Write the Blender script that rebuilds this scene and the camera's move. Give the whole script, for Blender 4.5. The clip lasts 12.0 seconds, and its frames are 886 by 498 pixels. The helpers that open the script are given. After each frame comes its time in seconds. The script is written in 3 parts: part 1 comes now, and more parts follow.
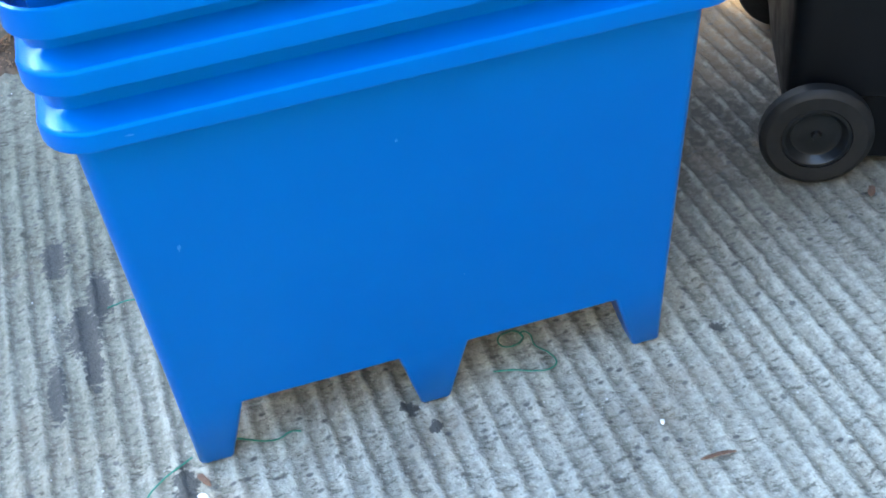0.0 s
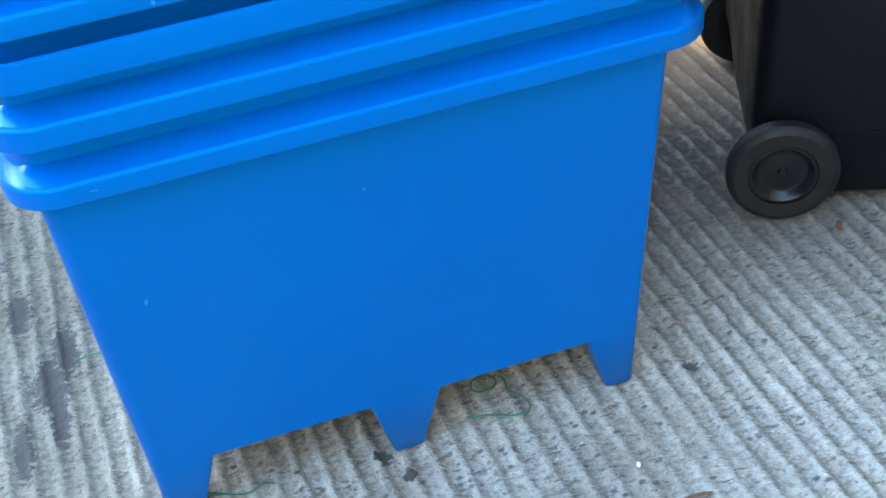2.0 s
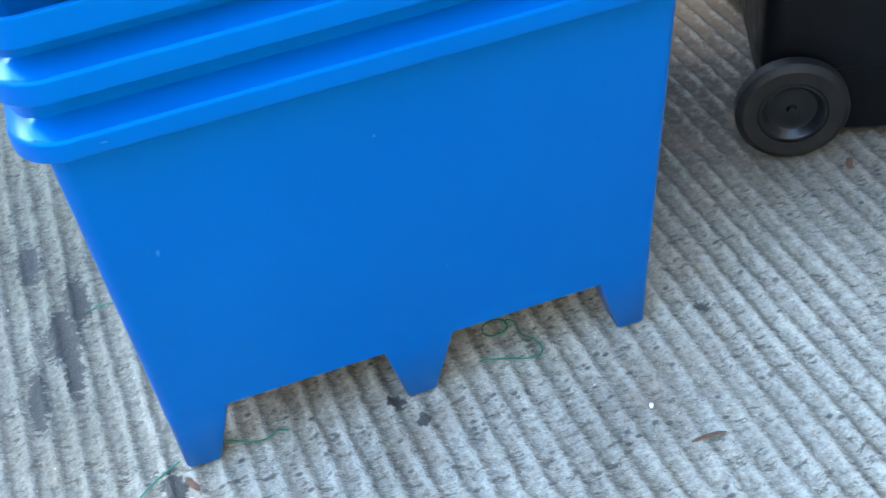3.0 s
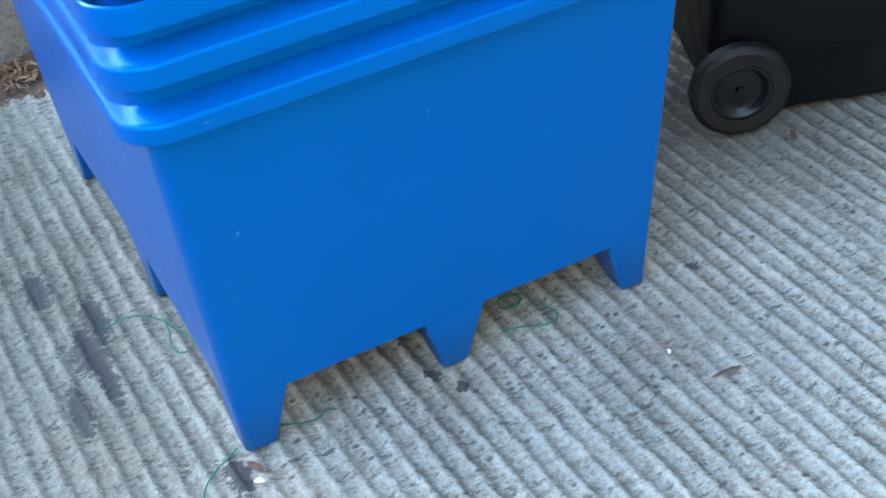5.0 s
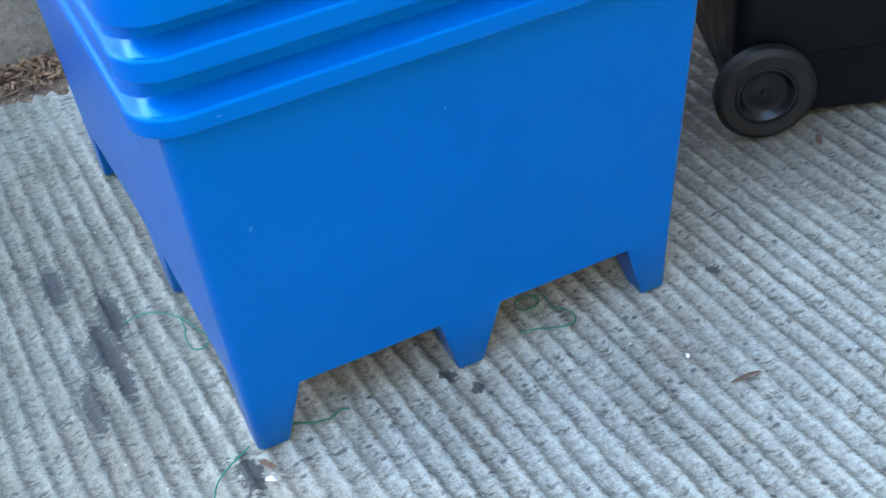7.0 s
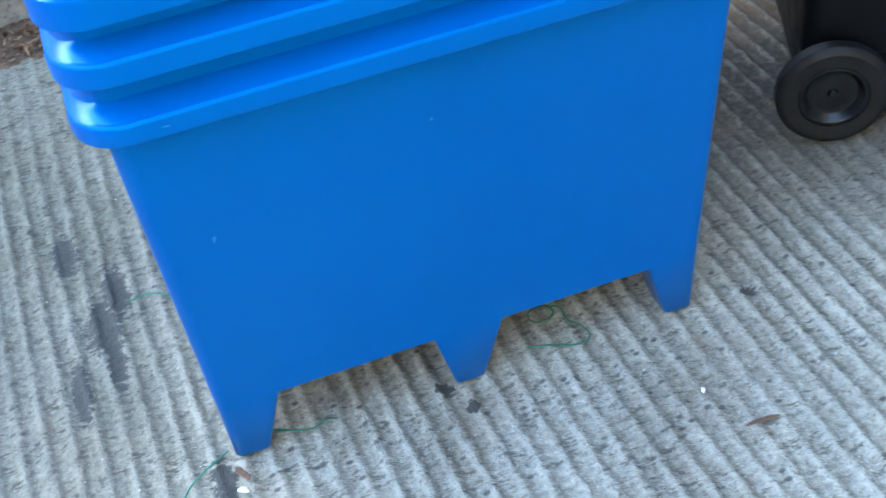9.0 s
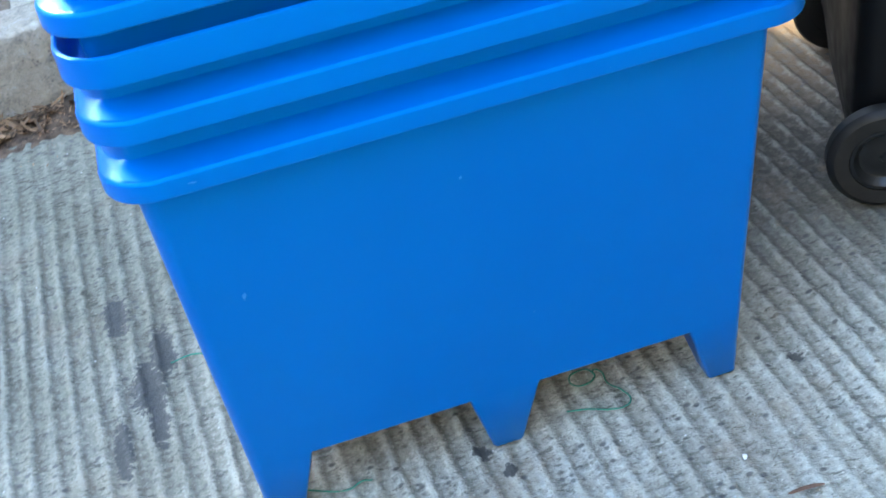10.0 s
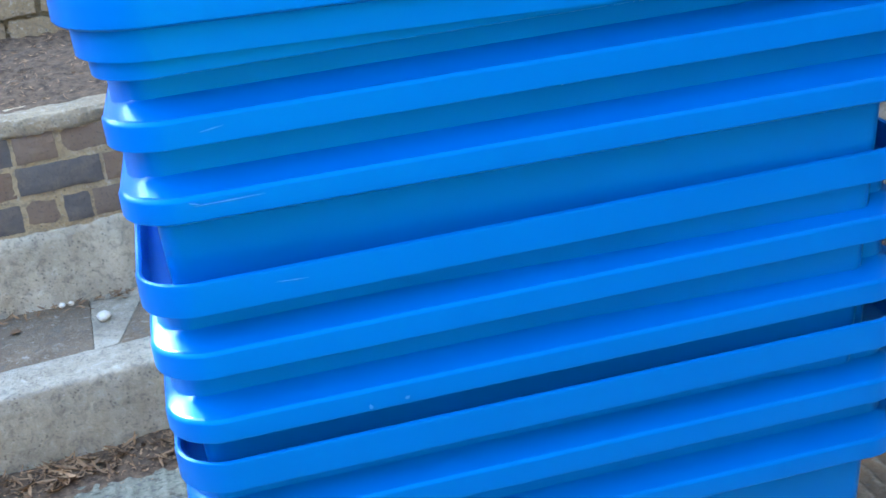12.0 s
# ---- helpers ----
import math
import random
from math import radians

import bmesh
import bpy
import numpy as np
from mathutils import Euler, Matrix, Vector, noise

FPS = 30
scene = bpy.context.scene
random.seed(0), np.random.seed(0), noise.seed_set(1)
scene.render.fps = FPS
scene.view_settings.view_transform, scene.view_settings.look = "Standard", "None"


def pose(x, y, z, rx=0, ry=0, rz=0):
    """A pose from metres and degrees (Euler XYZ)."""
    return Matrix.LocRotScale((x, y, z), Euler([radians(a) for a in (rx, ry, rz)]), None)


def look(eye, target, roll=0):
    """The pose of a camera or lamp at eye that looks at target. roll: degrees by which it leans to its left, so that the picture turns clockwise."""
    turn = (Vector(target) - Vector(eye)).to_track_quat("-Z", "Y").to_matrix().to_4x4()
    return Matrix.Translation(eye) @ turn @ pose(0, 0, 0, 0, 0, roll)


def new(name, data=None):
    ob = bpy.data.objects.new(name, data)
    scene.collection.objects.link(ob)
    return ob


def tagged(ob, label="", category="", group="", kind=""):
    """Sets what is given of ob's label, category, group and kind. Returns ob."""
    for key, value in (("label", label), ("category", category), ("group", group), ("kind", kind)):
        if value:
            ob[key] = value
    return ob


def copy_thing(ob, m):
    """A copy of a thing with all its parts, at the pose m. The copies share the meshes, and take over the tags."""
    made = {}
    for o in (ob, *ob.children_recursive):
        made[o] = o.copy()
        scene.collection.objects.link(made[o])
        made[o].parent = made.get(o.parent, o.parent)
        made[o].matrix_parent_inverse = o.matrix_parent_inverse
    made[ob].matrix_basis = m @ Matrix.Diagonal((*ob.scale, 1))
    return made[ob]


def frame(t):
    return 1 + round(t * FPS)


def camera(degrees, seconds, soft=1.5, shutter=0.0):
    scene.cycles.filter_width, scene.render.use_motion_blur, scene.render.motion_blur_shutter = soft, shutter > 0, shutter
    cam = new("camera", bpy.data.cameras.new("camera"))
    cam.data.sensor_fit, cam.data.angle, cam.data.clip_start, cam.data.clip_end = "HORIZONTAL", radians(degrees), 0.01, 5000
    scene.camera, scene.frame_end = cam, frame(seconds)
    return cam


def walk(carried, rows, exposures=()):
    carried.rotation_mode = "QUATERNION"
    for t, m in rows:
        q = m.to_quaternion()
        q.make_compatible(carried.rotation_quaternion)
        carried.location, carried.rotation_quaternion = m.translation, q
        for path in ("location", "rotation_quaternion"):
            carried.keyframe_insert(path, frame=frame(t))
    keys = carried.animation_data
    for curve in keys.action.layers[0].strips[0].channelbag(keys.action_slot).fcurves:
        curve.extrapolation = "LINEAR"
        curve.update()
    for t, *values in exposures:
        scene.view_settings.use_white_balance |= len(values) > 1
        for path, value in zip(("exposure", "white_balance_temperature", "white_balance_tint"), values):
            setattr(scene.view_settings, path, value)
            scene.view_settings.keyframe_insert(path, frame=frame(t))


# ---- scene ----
cam = camera(37.6, 12.0, shutter=0.5)
PATH = [
    (0, (0.125, -1.361, 1.411), (0.433, 0.162, 0.151), -7.3),
    (0.5, (0.125, -1.355, 1.411), (0.428, 0.191, 0.178), -7.8),
    (1, (0.132, -1.348, 1.413), (0.478, 0.185, 0.175), -7.2),
    (1.5, (0.127, -1.346, 1.409), (0.476, 0.188, 0.174), -7.5),
    (2, (0.127, -1.341, 1.415), (0.497, 0.198, 0.193), -7.3),
    (2.5, (0.134, -1.337, 1.412), (0.495, 0.181, 0.16), -8.5),
    (3, (0.119, -1.331, 1.417), (0.46, 0.158, 0.126), -8.7),
    (3.2, (0.093, -1.333, 1.429), (0.508, 0.151, 0.153), -8.2),
    (4.8, (-0.219, -1.383, 1.434), (0.401, 0.052, 0.186), -6.3),
    (5, (-0.241, -1.405, 1.434), (0.38, 0.042, 0.201), -7.1),
    (5.5, (-0.264, -1.434, 1.426), (0.351, 0.023, 0.202), -6.6),
    (6, (-0.259, -1.429, 1.421), (0.334, 0.033, 0.193), -6.9),
    (6.5, (-0.242, -1.423, 1.42), (0.376, 0.054, 0.221), -6.9),
    (7, (-0.221, -1.406, 1.412), (0.363, 0.067, 0.191), -7.3),
    (7.2, (-0.207, -1.394, 1.414), (0.368, 0.073, 0.182), -7.1),
    (8.8, (0.02, -1.307, 1.413), (0.414, 0.171, 0.125), -8.2),
    (9, (0.042, -1.307, 1.407), (0.39, 0.176, 0.112), -9.0),
    (9.5, (0.091, -1.321, 1.392), (0.344, 0.208, 0.129), -9.8),
    (10, (0.103, -1.334, 1.38), (0.36, 0.252, 0.19), -11.1),
    (10.1, (0.102, -1.329, 1.399), (0.380, 0.262, 0.223), -10.76),
    (10.2, (0.113, -1.318, 1.413), (0.407, 0.298, 0.282), -9.87),
    (10.3, (0.099, -1.292, 1.428), (0.416, 0.333, 0.323), -8.53),
    (10.5, (0.104, -1.286, 1.463), (0.417, 0.376, 0.429), -7.85),
    (10.8, (0.084, -1.273, 1.481), (0.344, 0.456, 0.550), -8.35),
    (11, (0.080, -1.282, 1.491), (0.301, 0.479, 0.615), -8.65),
    (11.2, (0.108, -1.271, 1.508), (0.291, 0.513, 0.673), -8.55),
    (11.5, (0.076, -1.288, 1.509), (0.327, 0.524, 0.756), -8.45),
    (12, (0.037, -1.295, 1.511), (0.363, 0.499, 0.743), -7.15),
]
walk(cam, [(t, look(eye, target, roll)) for t, eye, target, roll in PATH], exposures=((0.0, 5.14, 6920.0, -2.0), (2.5, 5.14, 6920.0, -2.0), (5.0, 4.88, 6920.0, -2.0), (7.0, 4.92, 6920.0, -2.0), (9.5, 5.06, 6920.0, -2.0), (10.5, 5.16, 6920.0, -2.0), (11.0, 5.07, 6920.0, -2.0), (12.0, 5.04, 6920.0, -2.0)))

# ---------------------------------------------------------------- light
SUN_AZ, SUN_EL = 122.0, 34.0          # where the sun stands: degrees from +x, height
world = bpy.data.worlds.new("world")
scene.world = world
world.use_nodes = True
wn = world.node_tree.nodes
sky = wn.new("ShaderNodeTexSky")
sky.sky_type, sky.sun_disc = "NISHITA", False
sky.sun_elevation, sky.sun_rotation = radians(SUN_EL), radians(90 - SUN_AZ)
sky.air_density, sky.dust_density, sky.ozone_density = 0.5, 0.42, 0.4
world.node_tree.links.new(sky.outputs[0], wn["Background"].inputs["Color"])
wn["Background"].inputs["Strength"].default_value = 0.15
sun = new("sun", bpy.data.lights.new("sun", "SUN"))
sun.data.energy, sun.data.angle, sun.data.color = 1.5, radians(0.35), (1.0, 0.86, 0.68)
sun_way = Vector((math.cos(radians(SUN_AZ)) * math.cos(radians(SUN_EL)), math.sin(radians(SUN_AZ)) * math.cos(radians(SUN_EL)), math.sin(radians(SUN_EL))))
sun.matrix_world = look(sun_way * 30, (0, 0, 0))


# ---------------------------------------------------------------- materials
class Mat:
    """A node material with short helpers."""

    def __init__(self, name, rough=0.6, metal=0.0, spec=0.5):
        self.m = bpy.data.materials.new(name)
        self.m.use_nodes = True
        self.t = self.m.node_tree
        self.b = self.t.nodes["Principled BSDF"]
        self.b.inputs["Roughness"].default_value = rough
        self.b.inputs["Metallic"].default_value = metal
        self.b.inputs["Specular IOR Level"].default_value = spec
        self.co = self.add("ShaderNodeTexCoord").outputs["Object"]

    def add(self, kind):
        return self.t.nodes.new(kind)

    def link(self, a, b):
        if isinstance(a, (int, float)):
            b.default_value = a
        elif isinstance(a, tuple):
            b.default_value = (*a, 1.0)[: len(b.default_value)]
        else:
            self.t.links.new(a, b)

    def scaled(self, s, co=None):
        n = self.add("ShaderNodeMapping")
        self.link(co or self.co, n.inputs["Vector"])
        n.inputs["Scale"].default_value = s if isinstance(s, tuple) else (s, s, s)
        return n.outputs[0]

    def noise(self, scale, detail=4, rough=0.55, co=None, dist=0.0):
        n = self.add("ShaderNodeTexNoise")
        self.link(self.scaled(scale, co), n.inputs["Vector"])
        n.inputs["Scale"].default_value = 1.0
        n.inputs["Detail"].default_value, n.inputs["Roughness"].default_value = detail, rough
        n.inputs["Distortion"].default_value = dist
        return n.outputs["Fac"]

    def voronoi(self, scale, co=None):
        n = self.add("ShaderNodeTexVoronoi")
        self.link(self.scaled(scale, co), n.inputs["Vector"])
        n.inputs["Scale"].default_value = 1.0
        return n.outputs["Distance"]

    def ramp(self, fac, lo, hi, a=0.0, b=1.0):
        n = self.add("ShaderNodeMapRange")
        self.link(fac, n.inputs["Value"])
        for key, v in (("From Min", lo), ("From Max", hi), ("To Min", a), ("To Max", b)):
            n.inputs[key].default_value = v
        return n.outputs[0]

    def mix(self, fac, a, b, mode="MIX"):
        n = self.add("ShaderNodeMix")
        n.data_type, n.blend_type = "RGBA", mode
        self.link(fac, n.inputs[0])
        self.link(a, n.inputs[6])
        self.link(b, n.inputs[7])
        return n.outputs[2]

    def math(self, op, a, b=0.0):
        n = self.add("ShaderNodeMath")
        n.operation = op
        self.link(a, n.inputs[0])
        self.link(b, n.inputs[1])
        return n.outputs[0]

    def rand(self):
        return self.add("ShaderNodeObjectInfo").outputs["Random"]

    def island(self):
        return self.add("ShaderNodeNewGeometry").outputs["Random Per Island"]

    def attr(self, name):
        n = self.add("ShaderNodeAttribute")
        n.attribute_name = name
        return n.outputs["Fac"]

    def bump(self, height, strength=0.3, distance=0.01):
        n = self.add("ShaderNodeBump")
        n.inputs["Strength"].default_value, n.inputs["Distance"].default_value = strength, distance
        self.link(height, n.inputs["Height"])
        old = self.b.inputs["Normal"]
        if old.links:
            self.link(old.links[0].from_socket, n.inputs["Normal"])
        self.link(n.outputs[0], old)

    def out(self, colour=None, rough=None):
        if colour is not None:
            self.link(colour, self.b.inputs["Base Color"])
        if rough is not None:
            self.link(rough, self.b.inputs["Roughness"])
        return self.m


def blue_plastic():
    k = Mat("blue_plastic", 0.31, spec=0.5)
    k.b.inputs["Specular Tint"].default_value = (0.03, 0.72, 1.0, 1.0)
    big = k.noise(3.5, 3)
    col = k.mix(k.ramp(big, 0.3, 0.7), (0.0, 0.091, 0.384), (0.0, 0.101, 0.412))
    nick = k.ramp(k.voronoi(26), 0.035, 0.02)
    nick = k.math("MULTIPLY", nick, k.ramp(k.noise(14, 2), 0.63, 0.68))
    col = k.mix(k.math("MULTIPLY", nick, 0.4), col, (0.12, 0.25, 0.48))
    k.bump(k.noise(5, 3), 0.22, 0.006)
    k.bump(k.noise(220, 3), 0.04, 0.001)
    return k.out(col, k.ramp(k.noise(18, 5), 0.3, 0.75, 0.295, 0.335))


def black_plastic():
    k = Mat("black_plastic", 0.45, spec=0.2)
    col = k.mix(k.ramp(k.noise(6, 5, 0.65), 0.35, 0.75), (0.0015, 0.0022, 0.0036), (0.0040, 0.0055, 0.0078))
    scuff = k.ramp(k.noise((40, 40, 7), 5, 0.7), 0.66, 0.8)
    col = k.mix(k.math("MULTIPLY", scuff, 0.3), col, (0.03, 0.032, 0.034))
    k.bump(k.noise(160, 3), 0.12, 0.001)
    return k.out(col, k.ramp(k.noise(12, 4), 0.3, 0.7, 0.36, 0.6))


def rubber():
    k = Mat("wheel_rubber", 0.62, spec=0.4)
    col = k.mix(k.ramp(k.noise(22, 5, 0.65), 0.4, 0.75), (0.0035, 0.0042, 0.0052), (0.011, 0.0122, 0.014))
    k.bump(k.noise(120, 3), 0.15, 0.001)
    return k.out(col, k.ramp(k.noise(15, 4), 0.3, 0.7, 0.5, 0.75))


def ribbed_concrete():
    k = Mat("ribbed_concrete", 0.85, spec=0.3)
    relief, phase = k.attr("relief"), k.attr("phase")
    sep = k.add("ShaderNodeSeparateXYZ")
    k.link(k.co, sep.inputs[0])
    X, Y = sep.outputs[0], sep.outputs[1]
    fine, big = k.noise(210, 3, 0.65), k.noise(3.0, 5, 0.6)
    patch = k.noise(8, 4, 0.6)
    crust = k.noise((70, 95, 70), 4, 0.65)
    drag = k.noise((40, 105, 80), 4, 0.68)          # short marks across the ribs, left by the tamping board
    # the ribs: crest, trough, and a flank whose shade is painted darker, with torn edges
    torn = k.math("ADD", k.math("MULTIPLY", k.math("SUBTRACT", k.noise((40, 120, 60), 3, 0.7), 0.5), 0.42), k.math("MULTIPLY", k.math("SUBTRACT", k.noise(26, 3, 0.6), 0.5), 0.30))
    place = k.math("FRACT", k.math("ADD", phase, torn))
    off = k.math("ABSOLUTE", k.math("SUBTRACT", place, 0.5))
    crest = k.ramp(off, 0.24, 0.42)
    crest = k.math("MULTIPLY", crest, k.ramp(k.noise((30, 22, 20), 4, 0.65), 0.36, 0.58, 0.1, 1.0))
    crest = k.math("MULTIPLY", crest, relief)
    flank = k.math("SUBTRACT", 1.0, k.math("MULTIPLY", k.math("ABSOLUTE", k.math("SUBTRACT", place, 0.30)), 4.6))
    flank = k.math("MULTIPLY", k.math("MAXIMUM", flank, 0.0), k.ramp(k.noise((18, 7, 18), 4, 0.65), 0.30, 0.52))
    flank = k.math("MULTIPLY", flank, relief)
    base = k.mix(k.ramp(big, 0.3, 0.72), (0.25, 0.247, 0.208), (0.33, 0.325, 0.275))
    base = k.mix(k.math("MULTIPLY", k.ramp(patch, 0.42, 0.68), 0.45), base, (0.40, 0.395, 0.335))
    base = k.mix(k.math("MULTIPLY", k.ramp(crust, 0.49, 0.36), 0.75), base, (0.165, 0.16, 0.135))
    base = k.mix(k.math("MULTIPLY", k.ramp(crust, 0.54, 0.64), 0.55), base, (0.47, 0.465, 0.40))
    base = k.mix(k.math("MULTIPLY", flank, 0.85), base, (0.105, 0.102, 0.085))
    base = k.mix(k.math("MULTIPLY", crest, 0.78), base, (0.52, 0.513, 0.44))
    cut = k.math("MULTIPLY", k.ramp(drag, 0.45, 0.39), k.ramp(k.noise(10, 4, 0.6), 0.38, 0.54))
    cut = k.math("MULTIPLY", cut, k.ramp(crest, 0.1, 0.8, 1.0, 0.25))
    base = k.mix(k.math("MULTIPLY", cut, 0.85), base, (0.095, 0.093, 0.079))
    base = k.mix(k.math("MULTIPLY", k.ramp(fine, 0.60, 0.68), 0.55), base, (0.60, 0.59, 0.51))
    base = k.mix(k.math("MULTIPLY", k.ramp(fine, 0.41, 0.34), 0.5), base, (0.10, 0.098, 0.08))
    # earth trodden into the ribs in the corner behind the wheels, its colour darkened too for the shade between the
    # bins, and faint brown staining elsewhere
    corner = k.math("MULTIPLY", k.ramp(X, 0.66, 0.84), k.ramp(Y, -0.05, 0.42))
    soil_and_shade = k.math("MULTIPLY", corner, k.ramp(k.noise(12, 5, 0.7), 0.12, 0.36))
    soil_and_shade = k.math("MULTIPLY", soil_and_shade, k.ramp(crest, 0.2, 0.9, 0.97, 0.76))
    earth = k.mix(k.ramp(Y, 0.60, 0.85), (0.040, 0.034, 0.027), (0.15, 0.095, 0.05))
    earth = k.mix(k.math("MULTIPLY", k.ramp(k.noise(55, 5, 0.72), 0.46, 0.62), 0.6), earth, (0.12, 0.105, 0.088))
    base = k.mix(soil_and_shade, base, earth)
    # left ground darkened in its colour for weaker light there, along with some dirt
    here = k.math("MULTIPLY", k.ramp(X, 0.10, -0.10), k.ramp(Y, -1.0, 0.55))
    shade_film = k.math("MULTIPLY", here, k.ramp(k.noise((6, 4, 6), 5, 0.65), 0.2, 0.55, 0.55, 1.0))
    base = k.mix(shade_film, base, (0.46, 0.455, 0.405), "MULTIPLY")
    brown = k.ramp(k.noise(4.2, 5, 0.65), 0.54, 0.76)
    base = k.mix(k.math("MULTIPLY", brown, 0.38), base, (0.22, 0.165, 0.115))
    rust = k.math("MULTIPLY", k.ramp(k.noise(15, 4, 0.7), 0.64, 0.74), k.ramp(X, 0.55, 0.9))
    base = k.mix(k.math("MULTIPLY", rust, 0.5), base, (0.20, 0.135, 0.08))
    grime = k.ramp(k.noise((5, 2.4, 4), 6, 0.7), 0.46, 0.66)
    base = k.mix(k.math("MULTIPLY", grime, 0.6), base, (0.70, 0.69, 0.67), "MULTIPLY")
    # dark pits in clusters, and pale chips
    pit = k.math("MULTIPLY", k.ramp(k.voronoi((30, 44, 30)), 0.22, 0.12), k.ramp(k.noise(9, 2), 0.47, 0.53))
    base = k.mix(k.math("MULTIPLY", pit, 0.8), base, (0.062, 0.062, 0.062))
    knot = k.math("MULTIPLY", k.ramp(k.voronoi(75), 0.42, 0.25), k.ramp(k.noise(6.5, 3), 0.62, 0.67))
    base = k.mix(k.math("MULTIPLY", knot, 0.75), base, (0.075, 0.075, 0.073))
    fleck = k.math("MULTIPLY", k.ramp(k.voronoi(42), 0.10, 0.05), k.ramp(k.noise(17, 2), 0.57, 0.62))
    fleck = k.math("MULTIPLY", fleck, k.ramp(corner, 0.0, 0.3, 0.8, 0.1))
    base = k.mix(fleck, base, (0.68, 0.68, 0.66))
    # wet oily stains with torn outlines
    wob = k.math("MULTIPLY", k.math("SUBTRACT", k.noise((70, 95, 30), 5, 0.75), 0.5), 3.6)
    total = None
    for cx, cy, rx, ry in STAINS:
        dx = k.math("MULTIPLY", k.math("SUBTRACT", X, cx), 1 / rx)
        dy = k.math("MULTIPLY", k.math("SUBTRACT", Y, cy), 1 / ry)
        d = k.math("ADD", k.math("SQRT", k.math("ADD", k.math("MULTIPLY", dx, dx), k.math("MULTIPLY", dy, dy))), wob)
        d = k.ramp(d, 1.36, 1.16)
        total = d if total is None else k.math("MAXIMUM", total, d)
    base = k.mix(k.math("MULTIPLY", total, 0.88), base, (0.032, 0.034, 0.034))
    k.bump(crest, 0.55, 0.005)
    k.bump(crust, 0.6, 0.006)
    k.bump(drag, 0.4, 0.004)
    k.bump(fine, 0.4, 0.002)
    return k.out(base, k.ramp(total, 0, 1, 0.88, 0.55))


def plain_concrete(name, lo, hi, brown=0.3):
    k = Mat(name, 0.88, spec=0.25)
    col = k.mix(k.ramp(k.noise(7, 6, 0.65), 0.3, 0.72), lo, hi)
    col = k.mix(k.math("MULTIPLY", k.ramp(k.noise(2.6, 5, 0.6), 0.48, 0.72), brown), col, (0.17, 0.135, 0.10))
    col = k.mix(k.math("MULTIPLY", k.ramp(k.noise(120, 4, 0.7), 0.42, 0.28), 0.6), col, (0.10, 0.10, 0.095))
    col = k.mix(k.math("MULTIPLY", k.ramp(k.noise(150, 4, 0.7), 0.58, 0.74), 0.5), col, (0.5, 0.49, 0.47))
    blotch = k.noise(38, 6, 0.75, dist=0.5)
    col = k.mix(k.math("MULTIPLY", k.ramp(blotch, 0.50, 0.36), 0.55), col, (0.12, 0.115, 0.105))
    col = k.mix(k.math("MULTIPLY", k.ramp(blotch, 0.56, 0.68), 0.4), col, (0.55, 0.54, 0.51))
    pit = k.math("MULTIPLY", k.ramp(k.voronoi(85), 0.30, 0.14), k.ramp(k.noise(22, 3, 0.6), 0.46, 0.56))
    col = k.mix(k.math("MULTIPLY", pit, 0.65), col, (0.09, 0.085, 0.075))
    k.bump(k.noise(24, 6, 0.7), 0.85, 0.018)
    k.bump(k.noise(110, 5, 0.7), 0.5, 0.004)
    return k.out(col)


def brick_face():
    k = Mat("engineering_brick", 0.75, spec=0.3)
    r = k.rand()
    col = k.mix(k.ramp(r, 0.25, 0.42), (0.10, 0.092, 0.09), (0.17, 0.122, 0.092))
    col = k.mix(k.ramp(r, 0.8, 0.95), col, (0.17, 0.115, 0.082))
    col = k.mix(k.math("MULTIPLY", k.ramp(k.noise(26, 5, 0.7), 0.45, 0.75), 0.5), col, (0.21, 0.162, 0.118))
    col = k.mix(k.math("MULTIPLY", k.ramp(k.noise(90, 4, 0.7), 0.45, 0.3), 0.65), col, (0.05, 0.048, 0.05))
    k.bump(k.noise(70, 5, 0.7), 0.7, 0.006)
    k.bump(k.noise(18, 4, 0.6), 0.5, 0.01)
    return k.out(col)


def simple(name, a, b, rough=0.8, scale=30, bump=0.2, per=None, spec=0.3):
    k = Mat(name, rough, spec=spec)
    fac = k.ramp(k.noise(scale, 5, 0.65), 0.3, 0.7)
    if per == "island":
        fac = k.math("MULTIPLY", k.math("ADD", fac, k.math("MULTIPLY", k.island(), 2.0)), 0.333)
    elif per == "object":
        fac = k.math("MULTIPLY", k.math("ADD", fac, k.math("MULTIPLY", k.rand(), 2.0)), 0.333)
    k.bump(k.noise(scale * 3, 4), bump, 0.003)
    return k.out(k.mix(fac, a, b))


STAINS = [(-0.116, 0.455, 0.017, 0.052), (-0.146, 0.375, 0.022, 0.055), (-0.137, 0.280, 0.012, 0.045), (-0.199, 0.240, 0.012, 0.055), (-0.187, 0.59, 0.018, 0.045), (0.318, 0.002, 0.010, 0.011), (0.346, -0.048, 0.008, 0.010), (0.817, -0.004, 0.009, 0.01), (-0.026, -0.032, 0.014, 0.036)]
M_BLUE, M_BLACK, M_RUBBER, M_GROUND = blue_plastic(), black_plastic(), rubber(), ribbed_concrete()
M_HUB = simple("hub_plastic", (0.003, 0.004, 0.005), (0.008, 0.009, 0.011), 0.33, 30, 0.05, spec=0.45)
M_KERB = plain_concrete("kerb_concrete", (0.285, 0.245, 0.185), (0.46, 0.405, 0.32), 0.5)
M_TREAD = plain_concrete("tread_concrete", (0.115, 0.080, 0.050), (0.225, 0.16, 0.104), 0.5)
M_COPING = plain_concrete("coping_concrete", (0.20, 0.15, 0.095), (0.36, 0.285, 0.19), 0.6)
